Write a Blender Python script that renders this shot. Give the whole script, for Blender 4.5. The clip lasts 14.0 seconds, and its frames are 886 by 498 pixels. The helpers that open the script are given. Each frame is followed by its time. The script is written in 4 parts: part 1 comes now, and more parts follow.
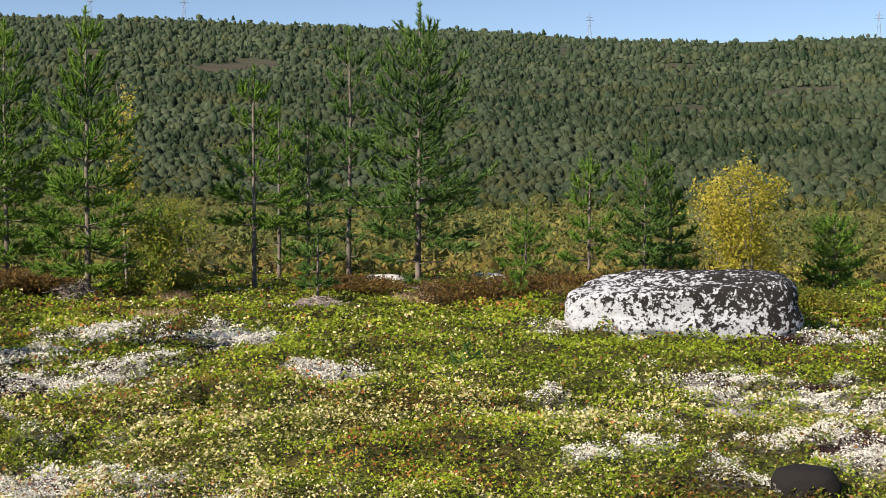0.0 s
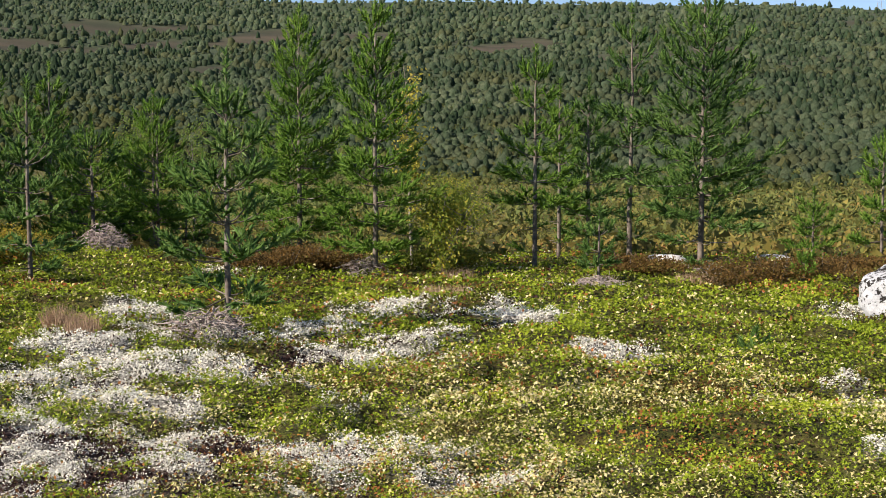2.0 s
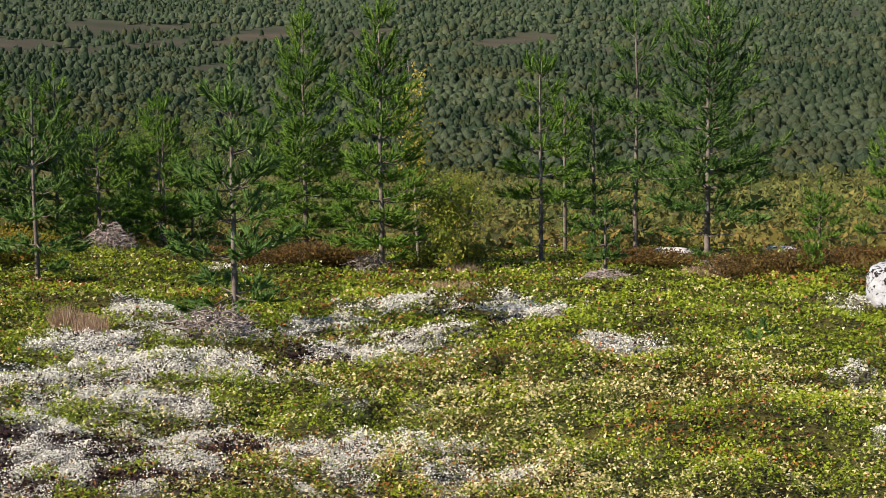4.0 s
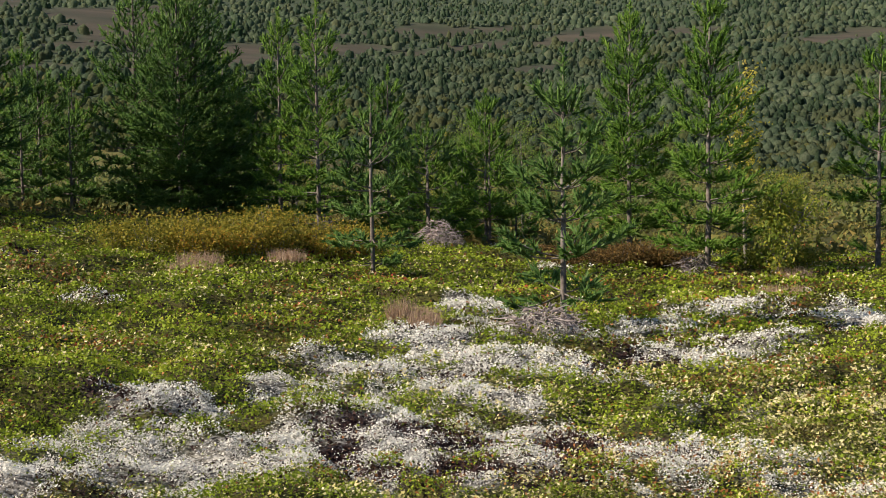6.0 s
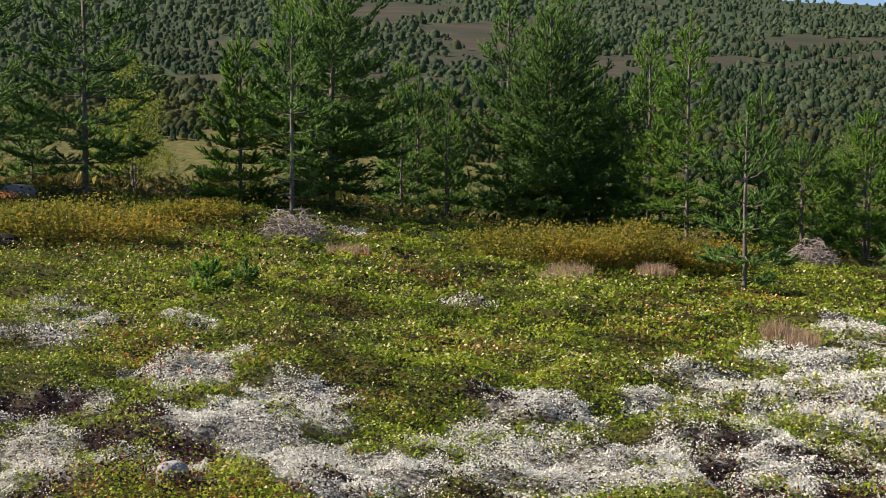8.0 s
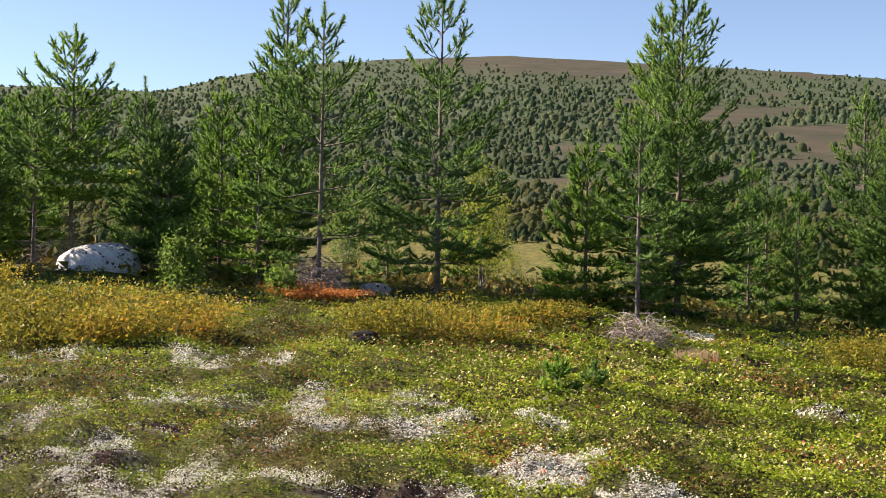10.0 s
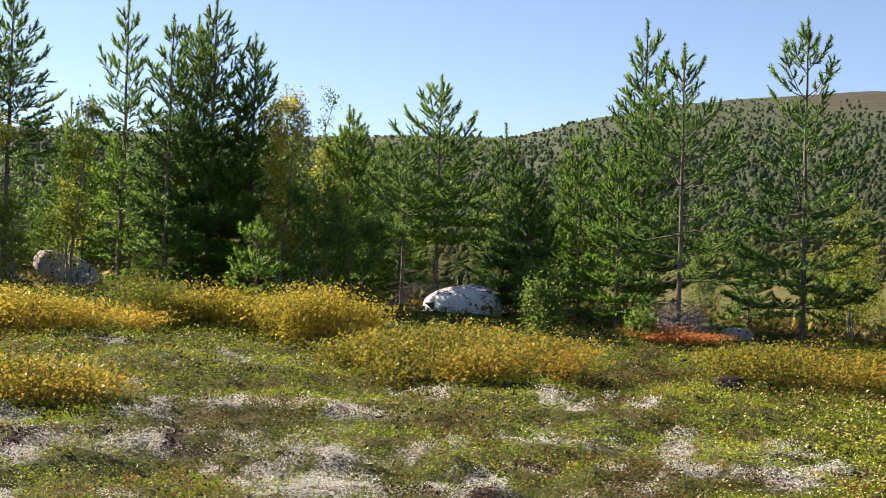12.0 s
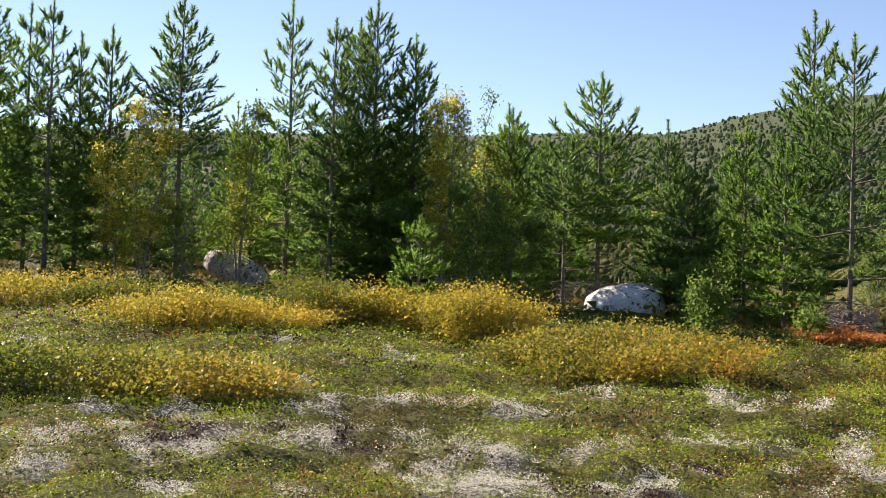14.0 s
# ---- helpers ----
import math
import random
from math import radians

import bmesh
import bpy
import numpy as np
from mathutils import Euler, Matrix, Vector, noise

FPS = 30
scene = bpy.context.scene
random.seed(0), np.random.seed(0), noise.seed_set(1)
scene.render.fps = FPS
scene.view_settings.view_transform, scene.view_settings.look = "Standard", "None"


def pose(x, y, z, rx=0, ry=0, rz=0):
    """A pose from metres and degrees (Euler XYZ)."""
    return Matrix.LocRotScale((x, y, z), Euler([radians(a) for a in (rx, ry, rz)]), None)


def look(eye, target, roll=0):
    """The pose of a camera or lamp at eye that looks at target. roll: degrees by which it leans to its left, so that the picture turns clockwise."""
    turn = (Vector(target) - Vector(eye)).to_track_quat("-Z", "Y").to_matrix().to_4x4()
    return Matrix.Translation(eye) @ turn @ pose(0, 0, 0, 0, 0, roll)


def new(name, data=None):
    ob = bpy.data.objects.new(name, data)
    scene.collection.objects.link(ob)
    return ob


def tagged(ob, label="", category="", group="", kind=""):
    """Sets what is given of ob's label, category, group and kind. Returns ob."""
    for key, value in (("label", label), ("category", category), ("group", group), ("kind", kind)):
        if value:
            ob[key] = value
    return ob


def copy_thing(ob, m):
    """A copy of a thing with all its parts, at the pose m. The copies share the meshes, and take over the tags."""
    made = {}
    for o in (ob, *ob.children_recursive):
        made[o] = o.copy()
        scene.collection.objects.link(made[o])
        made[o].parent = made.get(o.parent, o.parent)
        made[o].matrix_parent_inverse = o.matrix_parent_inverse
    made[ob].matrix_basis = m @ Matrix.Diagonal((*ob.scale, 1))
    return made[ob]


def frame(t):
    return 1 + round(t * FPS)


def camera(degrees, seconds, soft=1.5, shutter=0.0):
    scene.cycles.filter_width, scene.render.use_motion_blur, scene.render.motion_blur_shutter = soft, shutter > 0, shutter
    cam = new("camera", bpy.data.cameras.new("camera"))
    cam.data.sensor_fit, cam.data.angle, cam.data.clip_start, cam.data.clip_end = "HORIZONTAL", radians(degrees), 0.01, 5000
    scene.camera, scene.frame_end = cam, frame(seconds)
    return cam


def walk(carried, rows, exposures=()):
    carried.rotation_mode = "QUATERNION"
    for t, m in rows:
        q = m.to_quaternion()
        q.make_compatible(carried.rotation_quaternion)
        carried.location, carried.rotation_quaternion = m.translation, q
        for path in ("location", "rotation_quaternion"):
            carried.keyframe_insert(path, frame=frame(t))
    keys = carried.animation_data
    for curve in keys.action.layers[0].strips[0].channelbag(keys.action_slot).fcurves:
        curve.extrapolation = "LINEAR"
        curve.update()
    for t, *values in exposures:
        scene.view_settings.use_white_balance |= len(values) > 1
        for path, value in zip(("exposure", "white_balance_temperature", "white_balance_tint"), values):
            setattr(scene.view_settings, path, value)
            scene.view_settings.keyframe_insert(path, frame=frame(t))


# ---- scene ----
CAMERA_ROWS = [
    (0.0, 0.00, -3.19, 0.32), (0.5, 2.77, -2.84, 0.29), (1.0, 6.67, -3.42, 0.20), (1.5, 9.25, -4.07, 0.33),
    (2.0, 12.04, -4.16, 0.15), (2.2, 13.18, -4.23, 0.18), (2.6, 14.10, -4.27, 0.00), (3.3, 13.50, -4.32, -0.30),
    (3.9, 12.30, -4.36, -0.55), (4.3, 13.19, -4.37, -0.62), (4.5, 15.42, -4.39, -0.62), (5.0, 20.18, -4.42, -0.66),
    (5.5, 22.49, -4.34, -0.58), (6.0, 26.22, -4.24, -0.46), (6.5, 31.69, -4.37, -0.54), (7.0, 34.06, -4.35, -0.74),
    (7.5, 35.74, -4.31, -1.18), (8.0, 41.99, -3.69, 0.46), (8.2, 44.34, -3.63, 0.99), (10.3, 58.73, 1.13, 1.44),
    (10.5, 60.17, 1.38, 1.64), (11.0, 64.64, 2.77, 1.70), (11.5, 69.11, 2.50, 1.77), (12.0, 72.29, 2.11, 1.77),
    (12.5, 74.58, 1.90, 1.89), (13.0, 77.17, 1.69, 1.88), (13.5, 77.60, 1.80, 1.82), (14.0, 79.24, 1.84, 1.73),
]
cam = camera(37.71, 14.0, soft=0.5)
EYE_HEIGHT, ARM = 1.6, 0.5
walk(cam, [(t, pose(-ARM * math.sin(radians(yaw)), ARM * math.cos(radians(yaw)), EYE_HEIGHT, 90 + pitch, 0, yaw) @ pose(0, 0, 0, 0, 0, roll))
           for t, yaw, pitch, roll in CAMERA_ROWS],
     exposures=[(0.0, 0.78, 6500, 15), (1.0, 1.0, 6500, 15), (1.5, 1.0, 6500, 15), (2.2, 0.86, 6500, 15), (5.0, 0.76, 6500, 15), (8.2, 0.88, 6500, 15), (10.3, 1.48, 7100, 18), (14.0, 1.48, 7100, 18)])

# ---- daylight ----
SUN_AZIMUTH, SUN_HEIGHT = 131.0, 31.0      # degrees to the left of +y, degrees up
world = bpy.data.worlds.new("sky")
scene.world = world
world.use_nodes = True
wn = world.node_tree
sky = wn.nodes.new("ShaderNodeTexSky")
sky.sky_type, sky.sun_disc = "NISHITA", False
sky.sun_elevation, sky.sun_rotation = radians(SUN_HEIGHT), radians(-SUN_AZIMUTH)
sky.air_density, sky.dust_density, sky.ozone_density = 1.0, 0.1, 2.0
sky.altitude = 2500
wn.nodes["Background"].inputs["Strength"].default_value = 0.071
wn.links.new(sky.outputs[0], wn.nodes["Background"].inputs["Color"])
sun = new("sun", bpy.data.lights.new("sun", "SUN"))
sun.data.energy, sun.data.angle, sun.data.color = 5.0, radians(0.5), (1.0, 0.89, 0.71)
toward = Vector((-math.sin(radians(SUN_AZIMUTH)) * math.cos(radians(SUN_HEIGHT)), math.cos(radians(SUN_AZIMUTH)) * math.cos(radians(SUN_HEIGHT)), math.sin(radians(SUN_HEIGHT))))
sun.matrix_world = look(toward * 60, (0, 0, 0))


# ---- materials ----
def material(name, roughness=0.8, specular=0.3):
    m = bpy.data.materials.new(name)
    m.use_nodes = True
    b = m.node_tree.nodes["Principled BSDF"]
    b.inputs["Roughness"].default_value, b.inputs["Specular IOR Level"].default_value = roughness, specular
    return m, m.node_tree, b


def node(tree, kind, **values):
    n = tree.nodes.new(kind)
    for key, value in values.items():
        n.inputs[key].default_value = value
    return n


def noise_tex(tree, scale, detail=4.0, rough=0.55, coords=None):
    n = node(tree, "ShaderNodeTexNoise", Scale=scale, Detail=detail, Roughness=rough)
    if coords is not None:
        tree.links.new(coords, n.inputs["Vector"])
    return n


def ramp(tree, source, stops, interpolation="LINEAR"):
    r = tree.nodes.new("ShaderNodeValToRGB")
    r.color_ramp.interpolation = interpolation
    while len(r.color_ramp.elements) < len(stops):
        r.color_ramp.elements.new(0.5)
    for e, (p, c) in zip(r.color_ramp.elements, stops):
        e.position, e.color = p, (*c, 1) if len(c) == 3 else c
    tree.links.new(source, r.inputs["Fac"])
    return r


def mix(tree, factor, a, b, blend="MIX"):
    n = tree.nodes.new("ShaderNodeMix")
    n.data_type, n.blend_type = "RGBA", blend
    for socket, value in ((n.inputs[0], factor), (n.inputs[6], a), (n.inputs[7], b)):
        if isinstance(value, bpy.types.NodeSocket):
            tree.links.new(value, socket)
        else:
            socket.default_value = value if isinstance(value, float) else (*value, 1)
    return n.outputs[2]


def bump(tree, height, bsdf, strength=0.5, distance=0.02):
    n = node(tree, "ShaderNodeBump", Strength=strength, Distance=distance)
    tree.links.new(height, n.inputs["Height"])
    tree.links.new(n.outputs[0], bsdf.inputs["Normal"])


def place(tree):
    return tree.nodes.new("ShaderNodeTexCoord").outputs["Object"]


def leafy(name, stops, roughness=0.5, through_light=0.25, large=0.5, gloss=0.12, sway=1.2, grain=0.6):
    """Leaves or needles: every leaf its own colour, with a slow drift over the plant, and some light through the blade."""
    m, tree, b = material(name, roughness, gloss)
    island = tree.nodes.new("ShaderNodeNewGeometry").outputs["Random Per Island"]
    drift = noise_tex(tree, large, 2.0, 0.5, place(tree))
    blend = node(tree, "ShaderNodeMath")
    blend.operation = "MULTIPLY_ADD"
    blend.inputs[1].default_value = grain
    tree.links.new(island, blend.inputs[0])
    shift = node(tree, "ShaderNodeMath")
    shift.operation = "MULTIPLY_ADD"
    shift.inputs[1].default_value, shift.inputs[2].default_value = sway, 0.2 - 0.5 * sway
    tree.links.new(drift.outputs["Fac"], shift.inputs[0])
    tree.links.new(shift.outputs[0], blend.inputs[2])
    c = ramp(tree, blend.outputs[0], stops).outputs[0]
    tree.links.new(c, b.inputs["Base Color"])
    if through_light:
        t = tree.nodes.new("ShaderNodeBsdfTranslucent")
        tree.links.new(c, t.inputs["Color"])
        s = node(tree, "ShaderNodeMixShader", Fac=through_light)
        tree.links.new(b.outputs[0], s.inputs[1])
        tree.links.new(t.outputs[0], s.inputs[2])
        tree.links.new(s.outputs[0], tree.nodes["Material Output"].inputs["Surface"])
    return m


NEEDLES = leafy("pine_needles", [(0.0, (0.05, 0.115, 0.018)), (0.35, (0.125, 0.25, 0.034)), (0.7, (0.21, 0.345, 0.056)), (1.0, (0.34, 0.42, 0.105))], 0.5, 0.54, 0.5, 0.25)
NEEDLES_GREY = leafy("pine_needles_dull", [(0.0, (0.042, 0.1, 0.026)), (0.4, (0.11, 0.215, 0.05)), (0.75, (0.185, 0.305, 0.075)), (1.0, (0.31, 0.38, 0.12))], 0.5, 0.54, 0.5, 0.25)
BIRCH_YELLOW = leafy("birch_leaves_yellow", [(0.0, (0.17, 0.18, 0.03)), (0.35, (0.42, 0.39, 0.05)), (0.75, (0.68, 0.6, 0.12)), (1.0, (0.72, 0.58, 0.17))], 0.5, 0.66, 1.2)
BIRCH_MIXED = leafy("birch_leaves_turning", [(0.0, (0.09, 0.15, 0.025)), (0.5, (0.22, 0.28, 0.045)), (0.85, (0.42, 0.38, 0.06)), (1.0, (0.55, 0.42, 0.07))], 0.5, 0.55, 1.2)
BIRCH_GREEN = leafy("birch_leaves_green", [(0.0, (0.06, 0.115, 0.026)), (0.5, (0.14, 0.23, 0.045)), (0.9, (0.25, 0.32, 0.07)), (1.0, (0.4, 0.36, 0.08))], 0.5, 0.55, 1.2)


def bark(name, low, high, scale=14.0):
    m, tree, b = material(name, 0.9, 0.2)
    p = place(tree)
    n = noise_tex(tree, scale, 6.0, 0.65, p)
    patches = noise_tex(tree, 2.5, 3.0, 0.5, p)
    c = ramp(tree, n.outputs["Fac"], [(0.3, low), (0.7, high)]).outputs[0]
    g = ramp(tree, patches.outputs["Fac"], [(0.5, (0.0, 0.0, 0.0)), (0.68, (0.6, 0.6, 0.6))]).outputs[0]
    tree.links.new(mix(tree, g, c, (0.3, 0.29, 0.26)), b.inputs["Base Color"])
    bump(tree, n.outputs["Fac"], b, 0.8, 0.01)
    return m


PINE_BARK = bark("pine_bark", (0.06, 0.048, 0.04), (0.22, 0.19, 0.165))
BIRCH_BARK = bark("birch_bark", (0.07, 0.06, 0.05), (0.27, 0.25, 0.22))
DEAD_WOOD = bark("dead_grey_wood", (0.2, 0.155, 0.145), (0.5, 0.43, 0.41))


# ---- land ----
def hash2(ix, iy, seed):
    h = np.sin(ix * 127.1 + iy * 311.7 + seed * 74.7) * 43758.5453
    return h - np.floor(h)


def value_noise(x, y, seed=0):
    ix, iy = np.floor(x), np.floor(y)
    fx, fy = x - ix, y - iy
    fx, fy = fx * fx * (3 - 2 * fx), fy * fy * (3 - 2 * fy)
    a, b = hash2(ix, iy, seed), hash2(ix + 1, iy, seed)
    c, d = hash2(ix, iy + 1, seed), hash2(ix + 1, iy + 1, seed)
    return (a + (b - a) * fx) * (1 - fy) + (c + (d - c) * fx) * fy


def fbm(x, y, seed=0, octaves=4):
    total, amount = 0.0, 0.5
    for k in range(octaves):
        total = total + amount * value_noise(x * 2 ** k, y * 2 ** k, seed + k * 13)
        amount *= 0.5
    return total / (1 - 0.5 ** octaves)


SLOPE_AZ = [-180, -60, -25, 0, 20, 30, 37, 48, 60, 75, 88, 110, 150, 180]
SLOPE = [0.0, -0.006, -0.006, -0.005, -0.005, 0.003, 0.014, 0.035, 0.046, 0.054, 0.062, 0.06, 0.0, 0.0]
RIDGE_AZ = [-180, -60, -22, -12, -7, -2, 5, 11, 19, 24, 30, 35, 41, 48, 54, 58, 62, 66, 69.3, 74, 78, 90, 130, 180]
RIDGE = [4.0, 5.5, 6.1, 5.95, 6.15, 6.55, 6.65, 6.85, 6.7, 6.9, 7.4, 7.9, 8.5, 8.95, 9.25, 9.05, 8.75, 8.05, 7.2, 7.15, 6.95, 6.7, 5.0, 4.0]
RIDGE_FAR = [2000, 1800, 1700, 1700, 1700, 1700, 1700, 1700, 1800, 1850, 2000, 2200, 2600, 2900, 3000, 3000, 2850, 2600, 2300, 2250, 2200, 2200, 2000, 2000]


def land(x, y, fine=True):
    """Height of the ground: a low heath knoll round the eye, a shallow valley, then long wooded hills."""
    az, d = np.degrees(np.arctan2(-x, y)), np.hypot(x, y)
    a = np.interp(az, SLOPE_AZ, SLOPE)
    brow = 19.0 + 14.0 * np.clip((az - 25) / 45, 0, 1)
    over = np.clip(d - brow, 0, None)
    fall = 0.043 + 0.035 * np.clip((az - 40) / 30, 0, 1)
    z = a * np.minimum(d, brow) - fall * over * np.clip(over / 8, 0, 1) * np.exp(-over / 160)
    foot = 240.0
    far, el = np.interp(az, RIDGE_AZ, RIDGE_FAR), np.interp(az, RIDGE_AZ, RIDGE)
    u = np.clip((d - foot) / (far - foot), 0, 1)
    top = EYE_HEIGHT + far * np.tan(np.radians(el)) - 5
    rise = top * (0.75 * u + 0.5 * u * u - 0.25 * u ** 3)
    beyond = np.clip((d - far) / far, 0, 1)
    z = z + rise * (1 - 0.5 * beyond)
    z = z + u * (1 - u) * 60 * (fbm(x / 300, y / 300, 5) - 0.5) + np.clip((d - 60) / 200, 0, 1) * 3 * (fbm(x / 60, y / 60, 9) - 0.5)
    if fine:
        near = np.clip(1.6 - d / 40, 0, 1)
        z = z + near * (0.2 * (fbm(x / 1.6, y / 1.6, 21) - 0.5) + 0.22 * (fbm(x / 0.42, y / 0.42, 31, 3) - 0.5))
    return z


def at(x, y):
    return float(land(np.array([float(x)]), np.array([float(y)]))[0])


def polar(az, d):
    return -d * math.sin(radians(az)), d * math.cos(radians(az))


# azimuth, distance, half width across and along the line of sight
LICHEN_EAST = [
    (16.8, 11.02, 0.38, 0.41), (14.8, 11.44, 0.45, 0.64), (10.8, 14.45, 0.63, 1.05), (8.2, 13.31, 0.26, 0.40), (11.0, 11.89, 0.21, 0.35),
    (4.4, 11.03, 0.46, 0.40), (-4.4, 14.53, 0.28, 0.71), (-14.6, 13.9, 0.3, 0.5), (-13.1, 10.64, 0.93, 0.44), (-16.7, 10.53, 0.41, 0.75),
    (-5.4, 9.95, 0.26, 0.29), (-8.7, 9.51, 0.37, 0.29), (-8.7, 8.40, 0.18, 0.41), (-14.3, 8.52, 0.56, 0.52), (-16.7, 8.14, 0.28, 0.63),
    (-12.0, 7.66, 0.23, 0.33), (-6.1, 7.78, 0.20, 0.19), (-16.0, 17.67, 0.31, 0.54),
]
LICHEN_KNOLL = [
    (-5.0, 10.04, 0.22, 0.43), (25.0, 13.70, 0.36, 0.33), (27.4, 11.34, 0.40, 0.56), (22.9, 12.70, 0.50, 0.64), (17.4, 11.99, 0.42, 0.73),
    (14.5, 11.18, 0.29, 0.63), (17.4, 10.70, 0.28, 0.40), (21.6, 10.16, 0.40, 0.56), (27.7, 9.52, 0.50, 0.61), (24.8, 10.24, 0.36, 0.67),
    (18.5, 9.62, 0.17, 0.32), (28.6, 7.77, 0.24, 0.54), (26.0, 7.46, 0.36, 0.53), (22.6, 7.62, 0.36, 0.50), (20.5, 6.87, 0.45, 0.25),
    (13.0, 6.76, 0.12, 0.15), (9.5, 6.81, 0.12, 0.16), (23.8, 8.59, 0.22, 0.25),
]
LICHEN_MIDDLE = [
    (25.0, 14.24, 0.28, 0.36), (14.7, 11.37, 0.40, 0.52), (29.8, 10.01, 0.57, 0.42), (26.2, 9.96, 0.48, 0.55), (27.9, 9.09, 0.55, 0.41),
    (24.6, 8.76, 0.31, 0.32), (33.9, 8.49, 0.52, 0.38), (38.3, 8.04, 0.35, 0.23), (39.1, 7.25, 0.32, 0.39), (26.9, 7.83, 0.44, 0.48),
    (30.9, 7.36, 0.38, 0.39), (22.4, 7.80, 0.41, 0.40), (24.6, 7.21, 0.47, 0.33), (20.8, 6.80, 0.47, 0.29), (38.2, 6.46, 0.28, 0.16),
    (32.4, 6.56, 0.34, 0.22), (11.8, 6.79, 0.27, 0.17),
]
LICHEN_HOLLOW = [
    (57.2, 10.76, 0.61, 0.42), (52.5, 10.59, 0.18, 0.22), (58.9, 9.44, 0.25, 0.55), (52.6, 8.37, 0.26, 0.38), (51.0, 8.92, 0.16, 0.14),
    (55.3, 8.37, 0.11, 0.13), (47.7, 7.86, 0.31, 0.38), (57.1, 7.17, 0.47, 0.34), (52.4, 7.02, 0.46, 0.40), (46.2, 6.89, 0.48, 0.34),
    (39.7, 7.27, 0.28, 0.44), (36.8, 8.11, 0.53, 0.29), (38.0, 6.78, 0.38, 0.38), (43.9, 6.27, 0.41, 0.24), (55.2, 6.35, 0.25, 0.32),
    (58.6, 6.82, 0.21, 0.35), (58.6, 6.10, 0.16, 0.22), (41.6, 12.71, 0.28, 0.29), (46.0, 19.51, 0.25, 0.69),
]
LICHEN_WEST = [
    (81.0, 14.79, 0.19, 0.38), (78.4, 15.07, 0.13, 0.34), (66.7, 11.99, 0.31, 0.43), (63.6, 12.50, 0.22, 0.24), (71.1, 10.17, 0.18, 0.33),
    (68.7, 10.30, 0.27, 0.26), (65.2, 9.77, 0.21, 0.31), (62.6, 11.32, 0.35, 0.26), (73.8, 9.42, 0.21, 0.19), (57.4, 10.54, 0.60, 0.41),
    (55.1, 10.27, 0.27, 0.26), (77.3, 8.70, 0.53, 0.32), (70.0, 9.01, 0.16, 0.26), (61.6, 9.53, 0.25, 0.26), (52.6, 10.32, 0.22, 0.26),
    (58.1, 9.45, 0.41, 0.22), (60.0, 15.79, 0.17, 0.32),
]
LICHEN_FAR_WEST = [
    (96.0, 14.84, 0.39, 0.32), (85.9, 15.63, 0.54, 0.38), (81.1, 14.66, 0.19, 0.39), (78.4, 14.90, 0.19, 0.34), (89.7, 10.40, 0.27, 0.29),
    (92.8, 10.44, 0.16, 0.19), (91.4, 9.59, 0.21, 0.18), (83.3, 9.87, 0.26, 0.29), (84.4, 12.52, 0.11, 0.24), (95.5, 9.04, 0.20, 0.23),
    (94.5, 8.36, 0.29, 0.26), (90.1, 7.95, 0.24, 0.18), (78.1, 8.58, 0.30, 0.29), (74.9, 9.37, 0.37, 0.17), (71.1, 10.11, 0.22, 0.25),
    (81.9, 8.76, 0.15, 0.15), (84.1, 7.71, 0.30, 0.13), (73.9, 8.29, 0.29, 0.17), (87.4, 16.59, 0.22, 0.28),
]
LICHEN_SPOTS = LICHEN_EAST + LICHEN_KNOLL + LICHEN_MIDDLE + LICHEN_HOLLOW + LICHEN_WEST + LICHEN_FAR_WEST


def lichen(x, y):
    """How far pale reindeer lichen covers the ground, from 0 to 1: torn patches with green gaps."""
    wx = x + 0.34 * (fbm(x / 0.55, y / 0.55, 43, 3) - 0.5)
    wy = y + 0.34 * (fbm(x / 0.55, y / 0.55, 44, 3) - 0.5)
    n = 0.55 * fbm(x / 0.5, y / 0.5, 41, 4) + 0.45 * fbm(x / 0.15, y / 0.15, 45, 3) - 0.5
    best = np.full(np.shape(x), -1.0)
    for az, d, across, along in LICHEN_SPOTS:
        cx, cy = polar(az, d)
        s, c = math.sin(radians(az)), math.cos(radians(az))
        wide = (1.02 if az < 6 else 1.25 if az < 54 else 0.95) * (1.6 if d < 7.2 else 1.0)
        u, v = ((wx - cx) * c + (wy - cy) * s) / (across * wide), (-(wx - cx) * s + (wy - cy) * c) / (along * wide)
        best = np.maximum(best, 1.0 - np.sqrt(u * u + v * v))
    az, d = np.degrees(np.arctan2(-x, y)), np.hypot(x, y)
    scattered = 2.0 * (fbm(x / 2.3, y / 2.3, 47, 3) - 0.74)
    west = np.clip((az - 54) / 8, 0, 1) * np.clip((17 - d) / 4, 0, 1)
    scattered = np.maximum(scattered, west * (1.5 * (fbm(x / 0.4, y / 0.7, 48, 3) - 0.57)) - 3 * (1 - west))
    return np.clip((np.maximum(np.minimum(best, 0.3), scattered) - 0.08 + n * 1.8) * 3.6, 0, 1) * np.clip((34 - d) / 10, 0, 1)


def peat(x, y):
    """Bare dark peat and twigs between the lichen, from 0 to 1."""
    return np.clip((0.6 * fbm(x / 0.8, y / 0.8, 88, 3) + 0.4 * fbm(x / 0.24, y / 0.24, 89, 3) - 0.575) * 16, 0, 1)


